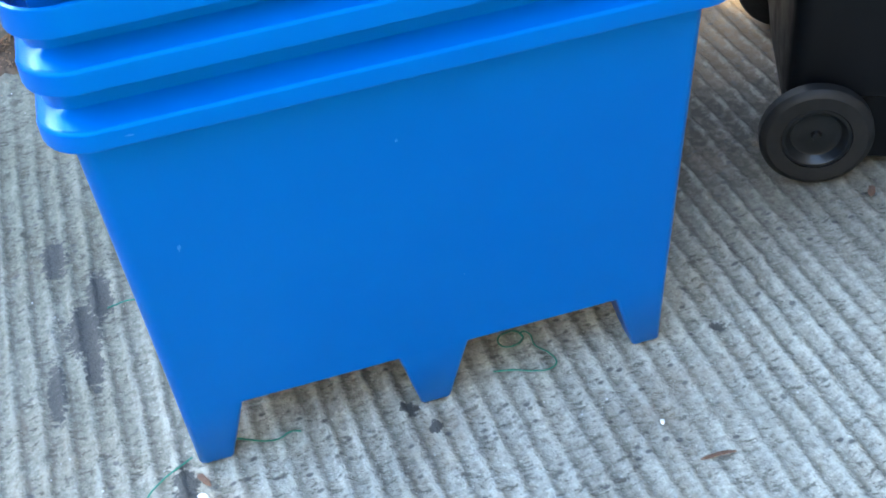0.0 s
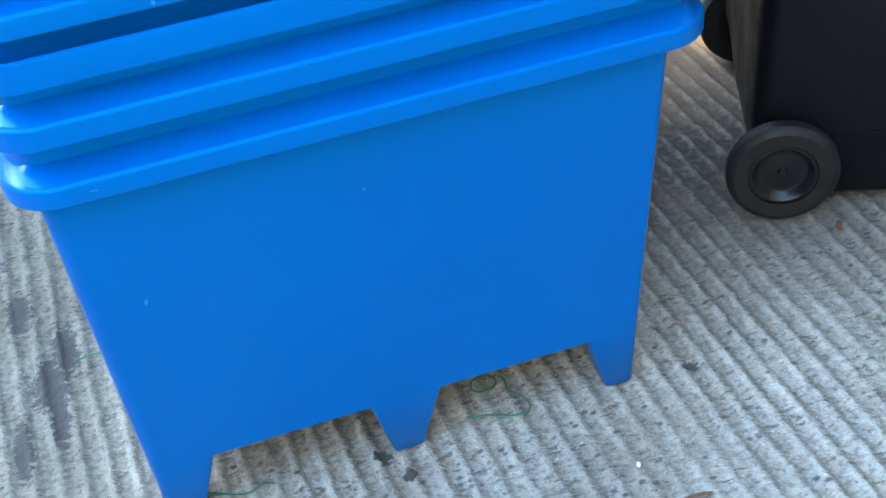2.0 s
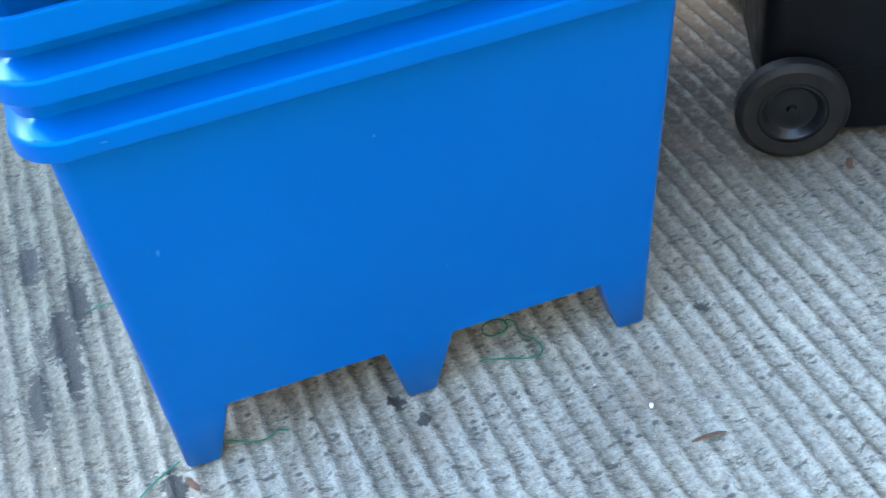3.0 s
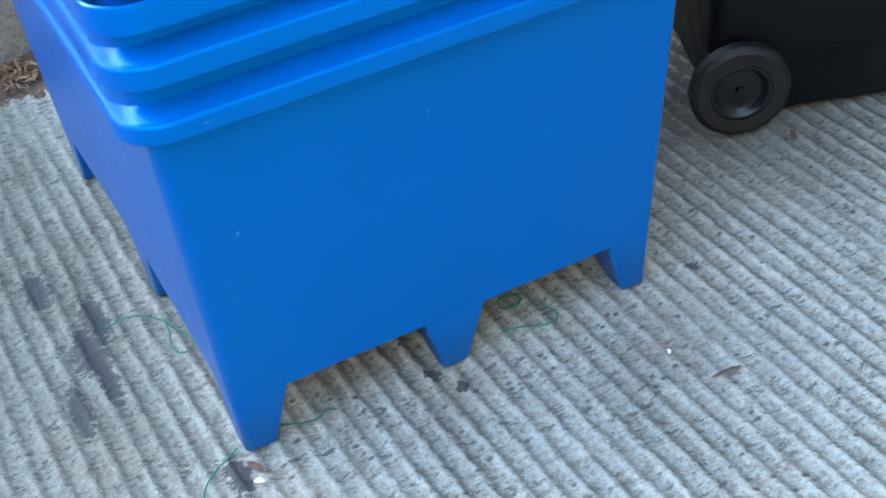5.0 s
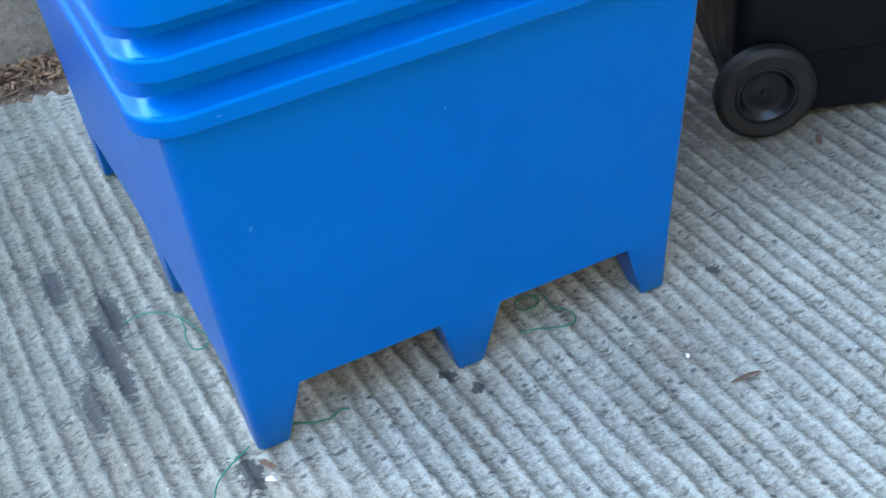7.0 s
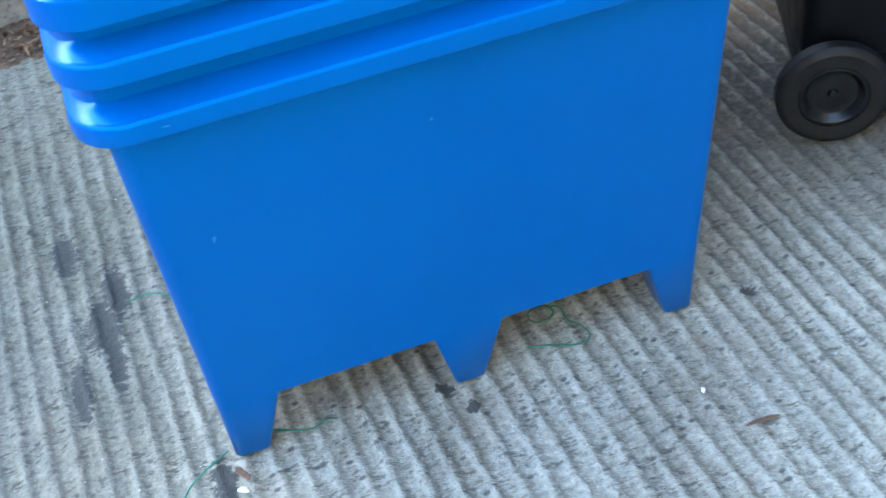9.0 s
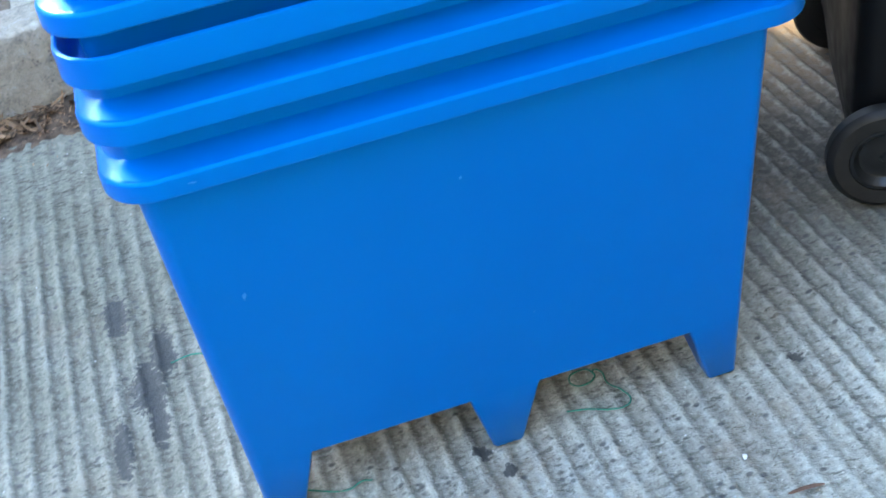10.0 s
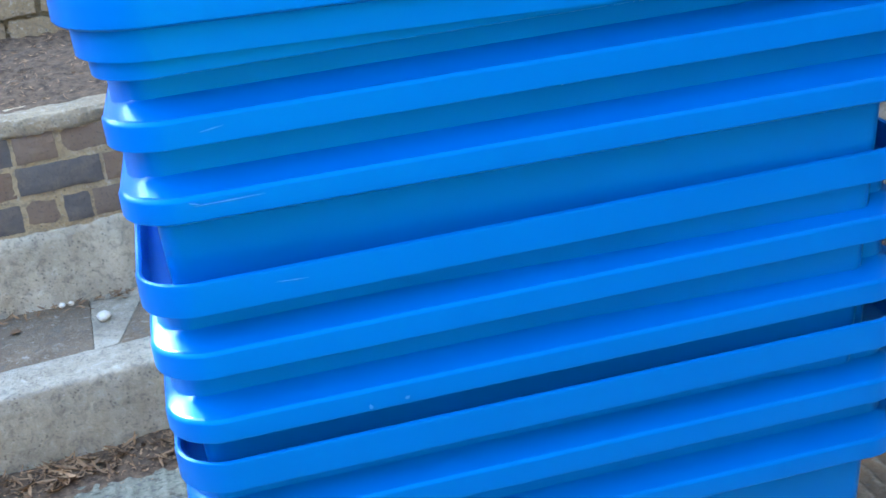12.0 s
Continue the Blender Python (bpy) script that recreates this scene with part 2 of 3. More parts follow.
M_MORTAR = plain_concrete("mortar", (0.29, 0.215, 0.125), (0.46, 0.36, 0.23), 0.35)
M_FOOTING = plain_concrete("footing_concrete", (0.36, 0.315, 0.24), (0.60, 0.54, 0.43), 0.35)
M_OLD_MORTAR = plain_concrete("old_mortar", (0.10, 0.075, 0.04), (0.20, 0.155, 0.09), 0.3)
M_BRICK = brick_face()
M_STONE = plain_concrete("buff_block", (0.22, 0.155, 0.09), (0.36, 0.27, 0.165), 0.45)
M_SOIL = simple("soil", (0.030, 0.019, 0.013), (0.15, 0.098, 0.062), 0.95, 45, 1.0)
M_LEAF = simple("dead_leaf", (0.045, 0.024, 0.014), (0.38, 0.225, 0.12), 0.7, 40, 0.2, "island")
M_CHIP = simple("bark_chip", (0.07, 0.04, 0.028), (0.19, 0.115, 0.08), 0.8, 60, 0.4)
M_CORD = simple("green_cord", (0.006, 0.10, 0.065), (0.02, 0.22, 0.15), 0.5, 60, 0.1)
M_PAPER = simple("paper", (0.62, 0.62, 0.6), (0.8, 0.8, 0.78), 0.8, 60, 0.3)
M_PEBBLE = simple("pebble", (0.46, 0.42, 0.36), (0.66, 0.62, 0.55), 0.7, 40, 0.2)
M_STEEL = simple("axle_steel", (0.2, 0.2, 0.2), (0.35, 0.34, 0.33), 0.45, 50, 0.1)


# ---------------------------------------------------------------- mesh tools
def empty(name, m=None):
    ob = new(name)
    ob.empty_display_size = 0.05
    if m is not None:
        ob.matrix_world = m
    return ob


def mesh_of(name, bm, material, sharp=35):
    bmesh.ops.recalc_face_normals(bm, faces=bm.faces)
    for f in bm.faces:
        f.smooth = True
    for e in bm.edges:
        if len(e.link_faces) == 2 and e.calc_face_angle(0) > radians(sharp):
            e.smooth = False
    me = bpy.data.meshes.new(name)
    bm.to_mesh(me)
    bm.free()
    me.materials.append(material)
    return me


def part(name, bm, material, parent=None, label="", sharp=35):
    ob = new(name, mesh_of(name, bm, material, sharp))
    ob.parent = parent
    return tagged(ob, label)


def evened(ob):
    """Flat faces stay flat and the shading turns only over the rounded edges."""
    mod = ob.modifiers.new("even", "WEIGHTED_NORMAL")
    mod.keep_sharp = True
    return ob


def ring(x0, x1, y0, y1, radius, z, n=6):
    """A rounded rectangle at height z; one radius, or four: back right, back left, front left, front right."""
    pts = []
    four = radius if isinstance(radius, tuple) else (radius,) * 4
    for (x, sx, y, sy, a), r in zip(((x1, -1, y1, -1, 0), (x0, 1, y1, -1, 90), (x0, 1, y0, 1, 180), (x1, -1, y0, 1, 270)), four):
        cx, cy = x + sx * r, y + sy * r
        pts += [(cx + r * math.cos(radians(a + 90 * i / n)), cy + r * math.sin(radians(a + 90 * i / n)), z) for i in range(n + 1)]
    return pts


def loft(bm, rings, bottom=False, top=False):
    rows = [[bm.verts.new(p) for p in one] for one in rings]
    n = len(rows[0])
    for a, b in zip(rows, rows[1:]):
        for i in range(n):
            bm.faces.new((a[i], a[(i + 1) % n], b[(i + 1) % n], b[i]))
    if bottom:
        bm.faces.new(rows[0][::-1])
    if top:
        bm.faces.new(rows[-1])
    return rows


def box(bm, x0, x1, y0, y1, z0, z1, bevel=0.0, rough=0.0, m=None):
    """A block with bevelled, slightly uneven edges."""
    got = bmesh.ops.create_cube(bm, size=1.0, matrix=Matrix.Translation(((x0 + x1) / 2, (y0 + y1) / 2, (z0 + z1) / 2)) @ Matrix.Diagonal((x1 - x0, y1 - y0, z1 - z0, 1)))
    vs = got["verts"]
    if bevel:
        es = list({e for v in vs for e in v.link_edges})
        made = bmesh.ops.bevel(bm, geom=es, offset=bevel, segments=2, profile=0.6, affect="EDGES")
        vs = list({v for f in made["faces"] for v in f.verts} | {v for v in vs if v.is_valid})
    for v in vs:
        if rough:
            v.co += Vector([random.uniform(-rough, rough) for _ in range(3)])
    if m is not None:
        bmesh.ops.transform(bm, matrix=m, verts=vs)
    return vs


def lathe(bm, profile, n=40, m=None, closed=False):
    """Turns (radius, along) round the local y axis."""
    rows = []
    for r, h in profile:
        rows.append([bm.verts.new((r * math.cos(2 * math.pi * i / n), h, r * math.sin(2 * math.pi * i / n))) for i in range(n)])
    for a, b in zip(rows, rows[1:]):
        for i in range(n):
            bm.faces.new((a[i], a[(i + 1) % n], b[(i + 1) % n], b[i]))
    if closed:
        for i in range(n):
            bm.faces.new((rows[-1][i], rows[-1][(i + 1) % n], rows[0][(i + 1) % n], rows[0][i]))
    else:
        bm.faces.new(rows[0][::-1])
        bm.faces.new(rows[-1])
    if m is not None:
        bmesh.ops.transform(bm, matrix=m, verts=[v for row in rows for v in row])


def tube(name, pts, radius, material, parent=None):
    cu = bpy.data.curves.new(name, "CURVE")
    cu.dimensions, cu.bevel_depth, cu.bevel_resolution, cu.resolution_u = "3D", radius, 2, 8
    sp = cu.splines.new("BEZIER")
    sp.bezier_points.add(len(pts) - 1)
    for bp, p in zip(sp.bezier_points, pts):
        bp.co, bp.handle_left_type, bp.handle_right_type = p, "AUTO", "AUTO"
    cu.materials.append(material)
    ob = new(name, cu)
    ob.parent = parent
    return ob


# ---------------------------------------------------------------- ground
PERIOD = 0.038


def rib_at(x, y):
    """The running number of the rib here, how strongly the ribs stand out, and the height from 0 to 1."""
    wander = 0.009 * noise.noise((x * 0.7, y * 1.1, 3.0)) + 0.004 * noise.noise((x * 6, y * 3.0, 9.0)) + 0.0035 * noise.noise((x * 22, y * 26, 2.0))
    phase = (x + 0.03 * (y - 0.2) + wander) / PERIOD
    p = phase % 1.0
    d = min(p, 1 - p) * 2            # 0 on the rib, 1 in the trough
    relief = (0.80 + 0.55 * noise.noise((x * 5, y * 2.5, 4.0))) * max(0.4, min(1.0, 1.0 - (y - 0.75) / 0.6))
    relief = max(0.15, min(1.0, relief))
    h = math.exp(-((d / 0.40) ** 2))
    side = 0.15 * math.sin(2 * math.pi * p)
    worn = 0.75 + 0.6 * noise.noise((x * 11, y * 5, 1.0)) + 0.3 * noise.noise((x * 30, y * 30, 7.0))
    return phase, relief, max(0.0, min(1.0, (h * worn + side * 0.5) * relief + 0.08 * noise.noise((x * 40, y * 28, 5.0)) + 0.12))


def build_ground():
    x0, x1, y0, y1 = -2.94, 2.94, -4.19, 1.75
    xs = np.linspace(x0, x1, 1500)
    ys = np.concatenate([np.linspace(y0, -0.8, 45, endpoint=False), np.linspace(-0.8, y1, 114)])
    nx, ny = len(xs), len(ys)
    verts, phases, reliefs = [], [], []
    for y in ys:
        for x in xs:
            edge = min(1.0, (x - x0) / 0.05, (x1 - x) / 0.05, (y - y0) / 0.05, (y1 - y) / 0.05)
            phase, relief, r = rib_at(x, y)
            phases.append(phase)
            reliefs.append(relief if edge >= 1 else 0.0)
            verts.append((x, y, (r - 0.80) * 0.0062 * max(0.0, edge)))
    faces = [(j * nx + i, j * nx + i + 1, (j + 1) * nx + i + 1, (j + 1) * nx + i) for j in range(ny - 1) for i in range(nx - 1)]
    far = 60.0
    n = len(verts)
    verts += [(-far, -far, 0), (far, -far, 0), (far, far, 0), (-far, far, 0)]
    phases += [0.0] * 4
    reliefs += [0.0] * 4
    south = [i for i in range(nx)]
    north = [(ny - 1) * nx + i for i in range(nx)]
    west = [j * nx for j in range(ny)]
    east = [j * nx + nx - 1 for j in range(ny)]
    faces += [(n, n + 1, *reversed(south)), (n + 2, n + 3, *north), (n + 3, n, *west), (n + 1, n + 2, *reversed(east))]
    me = bpy.data.meshes.new("ground")
    me.from_pydata(verts, [], faces)
    me.polygons.foreach_set("use_smooth", [True] * len(faces))
    me.attributes.new("phase", "FLOAT", "POINT").data.foreach_set("value", phases)
    me.attributes.new("relief", "FLOAT", "POINT").data.foreach_set("value", reliefs)
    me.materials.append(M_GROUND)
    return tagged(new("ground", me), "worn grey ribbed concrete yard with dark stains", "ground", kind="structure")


build_ground()

# ---------------------------------------------------------------- steps and low wall behind the bins
STEP = pose(-0.4, 1.435, 0, 0, 0, 6.0)          # x along the kerb, y into the bank
LEFT, RIGHT = -2.2, 2.62
WALL_END = 1.15                                  # where the low wall and the bank stop beside the landing


def extruded(bm, x0, x1, profile, amount, seed, step=0.012):
    """A long rough casting: the profile (y, z) drawn along x, its surface worn and lumpy."""
    n, m = max(8, round((x1 - x0) / step)), len(profile)
    rows = []
    for x in np.linspace(x0, x1, n):
        row = []
        for y, z in profile:
            dy = noise.noise((x * 14, y * 9 + z * 9, seed)) + 0.5 * noise.noise((x * 50, y * 30 + z * 30, seed + 2))
            dz = 0.45 * noise.noise((x * 16, y * 20, seed + z)) + 0.3 * noise.noise((x * 60, y * 60, seed + 5))
            row.append(bm.verts.new((x, y + amount * dy * (1.0 if z > 0.0 else 0.0), z + amount * dz)))
        rows.append(row)
    for a, b in zip(rows, rows[1:]):
        for j in range(m):
            bm.faces.new((a[j], b[j], b[(j + 1) % m], a[(j + 1) % m]))
    bm.faces.new(rows[0]), bm.faces.new(rows[-1][::-1])


step = tagged(empty("step", STEP), "worn grey concrete step with a kerb edge and brown slabs", "step", kind="structure")
for i, (a, b) in enumerate(((-2.2, -1.2), (-1.197, -0.2), (-0.197, 0.70), (0.703, 1.70), (1.703, 2.62))):
    bm = bmesh.new()
    extruded(bm, a, b, ((0.004, -0.06), (0.0, 0.05), (0.0, 0.10), (0.001, 0.15), (0.002, 0.186), (0.006, 0.194), (0.014, 0.197), (0.06, 0.197), (0.10, 0.197), (0.145, 0.196), (0.150, 0.190), (0.150, -0.06)), 0.004, 11.0 + i)
    part("kerb_stone", bm, M_KERB, step, sharp=60)


def prism(outline2, z0, z1, bevel):
    """A slab of any outline, with worn edges."""
    bm = bmesh.new()
    f = bm.faces.new([bm.verts.new((x, y, z0)) for x, y in outline2])
    up = bmesh.ops.extrude_face_region(bm, geom=[f])
    bmesh.ops.translate(bm, vec=(0, 0, z1 - z0), verts=[v for v in up["geom"] if isinstance(v, bmesh.types.BMVert)])
    bmesh.ops.bevel(bm, geom=[e for e in bm.edges if all(v.co.z > z1 - 1e-5 for v in e.verts)], offset=bevel, segments=2, profile=0.6, affect="EDGES")
    return bm


SLABS = ((-2.2, -2.2, -1.4, -1.4), (-1.397, -1.397, -0.65, -0.65), (-0.646, -0.646, 0.117, 0.132), (0.175, 0.285, 0.90, 0.90), (0.904, 0.904, 1.70, 1.70), (1.704, 1.704, 2.62, 2.62))
for a, b, c, d in SLABS:
    part("paving_slab", prism(((a, 0.152), (c, 0.152), (d, 0.475), (b, 0.475)), 0.02, 0.192 + random.uniform(-0.0015, 0.0015), 0.003), M_TREAD, step)
part("concrete_fill", prism(((0.118, 0.153), (0.174, 0.153), (0.284, 0.474), (0.133, 0.474)), 0.02, 0.1925, 0.001), M_KERB, step, "pale concrete filling the wedge between two slabs")

bm = bmesh.new()
box(bm, WALL_END + 0.003, RIGHT, 0.48, 1.327, 0.02, 0.19, 0.004)
part("landing", bm, M_TREAD, step, "brown concrete landing behind the step")

low_wall = tagged(empty("low_wall", STEP), "low wall of blue-grey bricks on a rough concrete footing", "wall", kind="structure")
bm = bmesh.new()
extruded(bm, LEFT, WALL_END, ((0.474, 0.0), (0.472, 0.15), (0.470, 0.20), (0.470, 0.25), (0.470, 0.30), (0.470, 0.35), (0.471, 0.375), (0.480, 0.392), (0.52, 0.402), (0.75, 0.404), (0.75, 0.0)), 0.014, 21.0)
part("footing", bm, M_FOOTING, low_wall, "rough grey concrete footing")
bm = bmesh.new()
box(bm, LEFT, WALL_END - 0.012, 0.4845, 0.70, 0.38, 0.665)
box(bm, WALL_END - 0.10, WALL_END - 0.012, 0.705, 1.325, 0.0, 0.69)
part("mortar", bm, M_MORTAR, low_wall, "sandy mortar bed")
bm = bmesh.new()
extruded(bm, LEFT, WALL_END, ((0.476, 0.646), (0.471, 0.655), (0.470, 0.678), (0.478, 0.688), (0.51, 0.690), (0.56, 0.688), (0.63, 0.672), (0.63, 0.646)), 0.012, 3.0)
part("coping", bm, M_COPING, low_wall, "pale worn concrete coping")



def worn_block(length, height, deep, seed, chip):
    """A brick with uneven faces, rounded arrises and chipped corners; its face looks along -y."""
    bm = bmesh.new()
    nx, nz = max(4, round(length / 0.02)), 5
    grid = []
    for j in range(nz + 1):
        row = []
        for i in range(nx + 1):
            u, v = i / nx * 2 - 1, j / nz * 2 - 1
            x, z = u * length / 2, v * height / 2
            edge = min(length / 2 * (1 - abs(u)), height / 2 * (1 - abs(v)))
            back = 0.0032 * max(0.0, 1 - edge / 0.005) + chip * max(0.0, noise.noise((x * 45, z * 45, seed * 3.1))) ** 2
            if edge < 1e-6:
                x += chip * 0.6 * noise.noise((x * 60, z * 60, seed + 9.0)) * (1 if abs(u) > 0.99 else 0.2)
                z += chip * 0.6 * noise.noise((x * 60, z * 60, seed + 5.0)) * (1 if abs(v) > 0.99 else 0.2)
            row.append(bm.verts.new((x, back + 0.0015 * noise.noise((x * 30, z * 30, seed)), z)))
        grid.append(row)
    for a, b in zip(grid, grid[1:]):
        for i in range(nx):
            bm.faces.new((a[i], a[i + 1], b[i + 1], b[i]))
    rim = grid[0] + [r[-1] for r in grid[1:]] + grid[-1][-2::-1] + [r[0] for r in grid[-2:0:-1]]
    hind = [bm.verts.new((v.co.x, deep, v.co.z)) for v in rim]
    for i in range(len(rim)):
        k = (i + 1) % len(rim)
        bm.faces.new((rim[i], hind[i], hind[k], rim[k]))
    bm.faces.new(hind)
    return bm


def courses(name, parent, rows, y, end, height, joint, material, chip, kinds=4):
    """Rows of bricks: height of the row's middle, where one brick begins, and the lengths that follow one another."""
    made = {}
    for z, begin, pattern in rows:
        run = sum(w + joint for w in pattern)
        x, i = begin - math.floor((begin - LEFT) / run) * run, 0
        while x + pattern[i % len(pattern)] < end:
            w, kind = pattern[i % len(pattern)], random.randrange(kinds)
            if (w, kind) not in made:
                made[w, kind] = mesh_of(name, worn_block(w, height, 0.1, kind + w * 40, chip), material, 50)
            ob = new(name, made[w, kind])
            ob.parent = parent
            ob.matrix_basis = pose(x + w / 2, y + random.uniform(-0.003, 0.004), z + random.uniform(-0.002, 0.002), random.uniform(-0.8, 0.8), random.uniform(-0.8, 0.8), random.uniform(-0.6, 0.6))
            x, i = x + w + joint, i + 1


courses("brick", low_wall, ((0.440, 0.031, (0.088, 0.064, 0.213, 0.213)), (0.528, 0.031, (0.205, 0.10)), (0.612, 0.150, (0.213, 0.213, 0.10))), 0.479, WALL_END, 0.070, 0.0095, M_BRICK, 0.006)

upper_wall = tagged(empty("upper_wall", STEP), "buff block wall at the top of the earth bank", "wall", kind="structure")
bm = bmesh.new()
box(bm, LEFT, RIGHT, 1.33, 1.6, 0.5, 0.998)
part("mortar", bm, M_OLD_MORTAR, upper_wall, "dark weathered mortar bed")
courses("block", upper_wall, ((0.733, 0.088, (0.215,)), (0.820, 0.190, (0.215,)), (0.908, 0.075, (0.215,))), 1.312, RIGHT, 0.070, 0.016, M_STONE, 0.014)


def lumpy(name, x0, x1, y0, y1, height, nx, ny, material, label, category):
    """A sheet of loose earth whose height follows height(x, y)."""
    bm = bmesh.new()
    grid = [[bm.verts.new((x, y, height(x, y))) for x in np.linspace(x0, x1, nx)] for y in np.linspace(y0, y1, ny)]
    for a, b in zip(grid, grid[1:]):
        for i in range(nx - 1):
            bm.faces.new((a[i], a[i + 1], b[i + 1], b[i]))
    ob = part(name, bm, material, None, label, 80)
    ob.matrix_world = STEP
    return tagged(ob, label, category, kind="stuff")


def bank_height(x, y):
    return 0.668 + 0.075 * (y - 0.62) - 0.03 * max(0.0, (0.62 - y) / 0.06) + 0.016 * noise.noise((x * 9, y * 9, 0)) + 0.010 * noise.noise((x * 34, y * 34, 2))


def gutter_height(x, y):
    wide = 0.155 + 0.05 * noise.noise((x * 4.0, 0, 4)) + 0.03 * noise.noise((x * 17, 0, 7)) + 0.012 * noise.noise((x * 60, y * 40, 2))
    t = -y / wide
    return 0.022 * (1 - t * t) * (0.75 + 0.6 * noise.noise((x * 7, y * 14, 4))) - 0.005 + 0.005 * noise.noise((x * 45, y * 45, 1))


lumpy("earth_bank", LEFT, WALL_END - 0.05, 0.56, 1.33, bank_height, 300, 60, M_SOIL, "brown earth bank with leaf litter", "soil")
lumpy("gutter_earth", LEFT, RIGHT, -0.26, 0.0, gutter_height, 500, 34, M_SOIL, "dark earth filling the gutter below the kerb", "soil")


def leaves(name, count, where, size, label, slim=(0.12, 0.30)):
    """Many small curled dead leaves in one mesh."""
    bm = bmesh.new()
    for _ in range(count):
        x, y, z = where()
        L = random.uniform(*size)
        W = L * random.uniform(*slim)
        curl, twist = random.uniform(0.1, 0.7), random.uniform(-0.8, 0.8)
        m = pose(x, y, z, random.uniform(-35, 35), random.uniform(-30, 30), random.uniform(0, 360))
        rows = []
        for k in range(5):
            t = k / 4
            w = W * math.sin(math.pi * (0.08 + 0.86 * t)) ** 0.8
            lift = curl * L * (t - 0.5) ** 2
            s, c = math.sin(twist * (t - 0.5)), math.cos(twist * (t - 0.5))
            rows.append([bm.verts.new(m @ Vector(((t - 0.5) * L, q * w * c, lift + q * w * s + abs(q) * w * 0.5))) for q in (-0.5, 0.0, 0.5)])
        for a, b in zip(rows, rows[1:]):
            for i in range(2):
                bm.faces.new((a[i], a[i + 1], b[i + 1], b[i]))
    ob = part(name, bm, M_LEAF, None, label, 60)
    ob.matrix_world = STEP
    return tagged(ob, label, "leaves", kind="stuff")


def in_gutter():
    while True:
        x, y = random.uniform(-1.2, 2.45), random.gauss(-0.075, 0.05)
        heap = 0.5 + 0.9 * noise.noise((x * 5.5, 2.0, 0.5))
        if -0.20 < y < -0.010 and gutter_height(x, y) > 0.0 and random.random() < heap:
            return x, y, gutter_height(x, y) + random.uniform(0.002, 0.010 + 0.022 * max(0.0, heap - 0.3))


def on_bank():
    x, y = random.uniform(-1.6, 0.8), random.uniform(0.64, 1.3)
    return x, y, bank_height(x, y) + 0.006


def on_tread():
    x, y = random.uniform(-1.2, 2.4), 0.46 - abs(random.gauss(0, 0.035))
    return x, y, 0.197 + random.uniform(0, 0.006)


leaves("leaf_litter", 2300, in_gutter, (0.018, 0.055), "dry brown leaves heaped along the gutter", (0.08, 0.24))
leaves("leaf_litter", 5200, in_gutter, (0.003, 0.014), "crumbled leaf litter and twigs along the gutter", (0.15, 0.6))


def spilt():
    x, y = random.uniform(-1.0, 2.2), -0.10 - abs(random.gauss(0, 0.06))
    return x, y, max(0.003, gutter_height(x, y)) + 0.002


leaves("leaf_litter", 1200, spilt, (0.002, 0.008), "crumbs of leaf and earth strewn beside the gutter", (0.2, 0.7))
leaves("leaf_litter", 3200, on_bank, (0.005, 0.020), "scattered brown leaf litter on the earth bank")
leaves("leaf_litter", 650, on_tread, (0.008, 0.03), "crumbled brown leaves at the back of the step")

# ---------------------------------------------------------------- unseen plain walls, added round the yard to shape the light
M_RENDER = plain_concrete("unseen_grey_wall", (0.17, 0.17, 0.165), (0.25, 0.25, 0.24), 0.2)
M_PALE = plain_concrete("unseen_pale_wall", (0.29, 0.285, 0.275), (0.38, 0.375, 0.365), 0.1)
M_DARK = plain_concrete("unseen_dark_wall", (0.07, 0.065, 0.06), (0.12, 0.112, 0.10), 0.4)
# heights and tones set to block sky or bounce light onto the bins
for name, x0, x1, y0, y1, top in (("wall_west", -3.2, -2.95, -4.2, 8.0, 2.4), ("wall_east", 2.15, 2.45, -4.2, 8.0, 5.6), ("wall_north", -9.0, 3.2, 8.0, 8.25, 4.8), ("wall_south", -3.2, 0.2, -4.5, -4.2, 4.8), ("wall_southeast", 0.2, 2.45, -4.5, -4.2, 4.8)):
    bm = bmesh.new()
    box(bm, x0, x1, y0, y1, 0.0, top, 0.01)
    if name in ("wall_south", "wall_west"):
        tagged(part(name, bm, M_PALE), "unseen plain pale wall added to shape the light", "wall", kind="structure")
    elif name in ("wall_east", "wall_southeast"):
        tagged(part(name, bm, M_DARK), "unseen plain dark wall added to hold back light", "wall", kind="structure")
    else:
        tagged(part(name, bm, M_RENDER), "unseen plain grey wall added to block the low sky", "wall", kind="structure")

# ---------------------------------------------------------------- blue nesting bins
BASE = (0.0, 0.722, 0.0, 0.93)                  # outline at the floor: x0, x1, y0, y1
NECK = (-0.024, 0.764, -0.040, 0.972)           # outline below the rim
RIM = (-0.055, 0.815, -0.075, 1.004)            # outermost outline
NECK_Z, FOOT_Z = 0.604, 0.112


def outline(z):
    t = z / NECK_Z
    return tuple(a + (b - a) * t for a, b in zip(BASE, NECK))


def grown(box4, d):
    return (box4[0] - d, box4[1] + d, box4[2] - d, box4[3] + d)


def bowed(bm):
    """Lets the far half of the left flank belly outwards, as the thin wall does."""
    for y in (0.28, 0.42, 0.56, 0.70, 0.82):
        bmesh.ops.bisect_plane(bm, geom=bm.verts[:] + bm.edges[:] + bm.faces[:], plane_co=(0, y, 0), plane_no=(0, 1, 0))
    for v in bm.verts:
        far = max(0.0, (v.co.y - 0.2) / 0.75) ** 2
        v.co.x -= (0.017 + 0.008 * v.co.z) * far * max(0.0, 1.0 - max(0.0, v.co.x) / 0.5)
    return bm


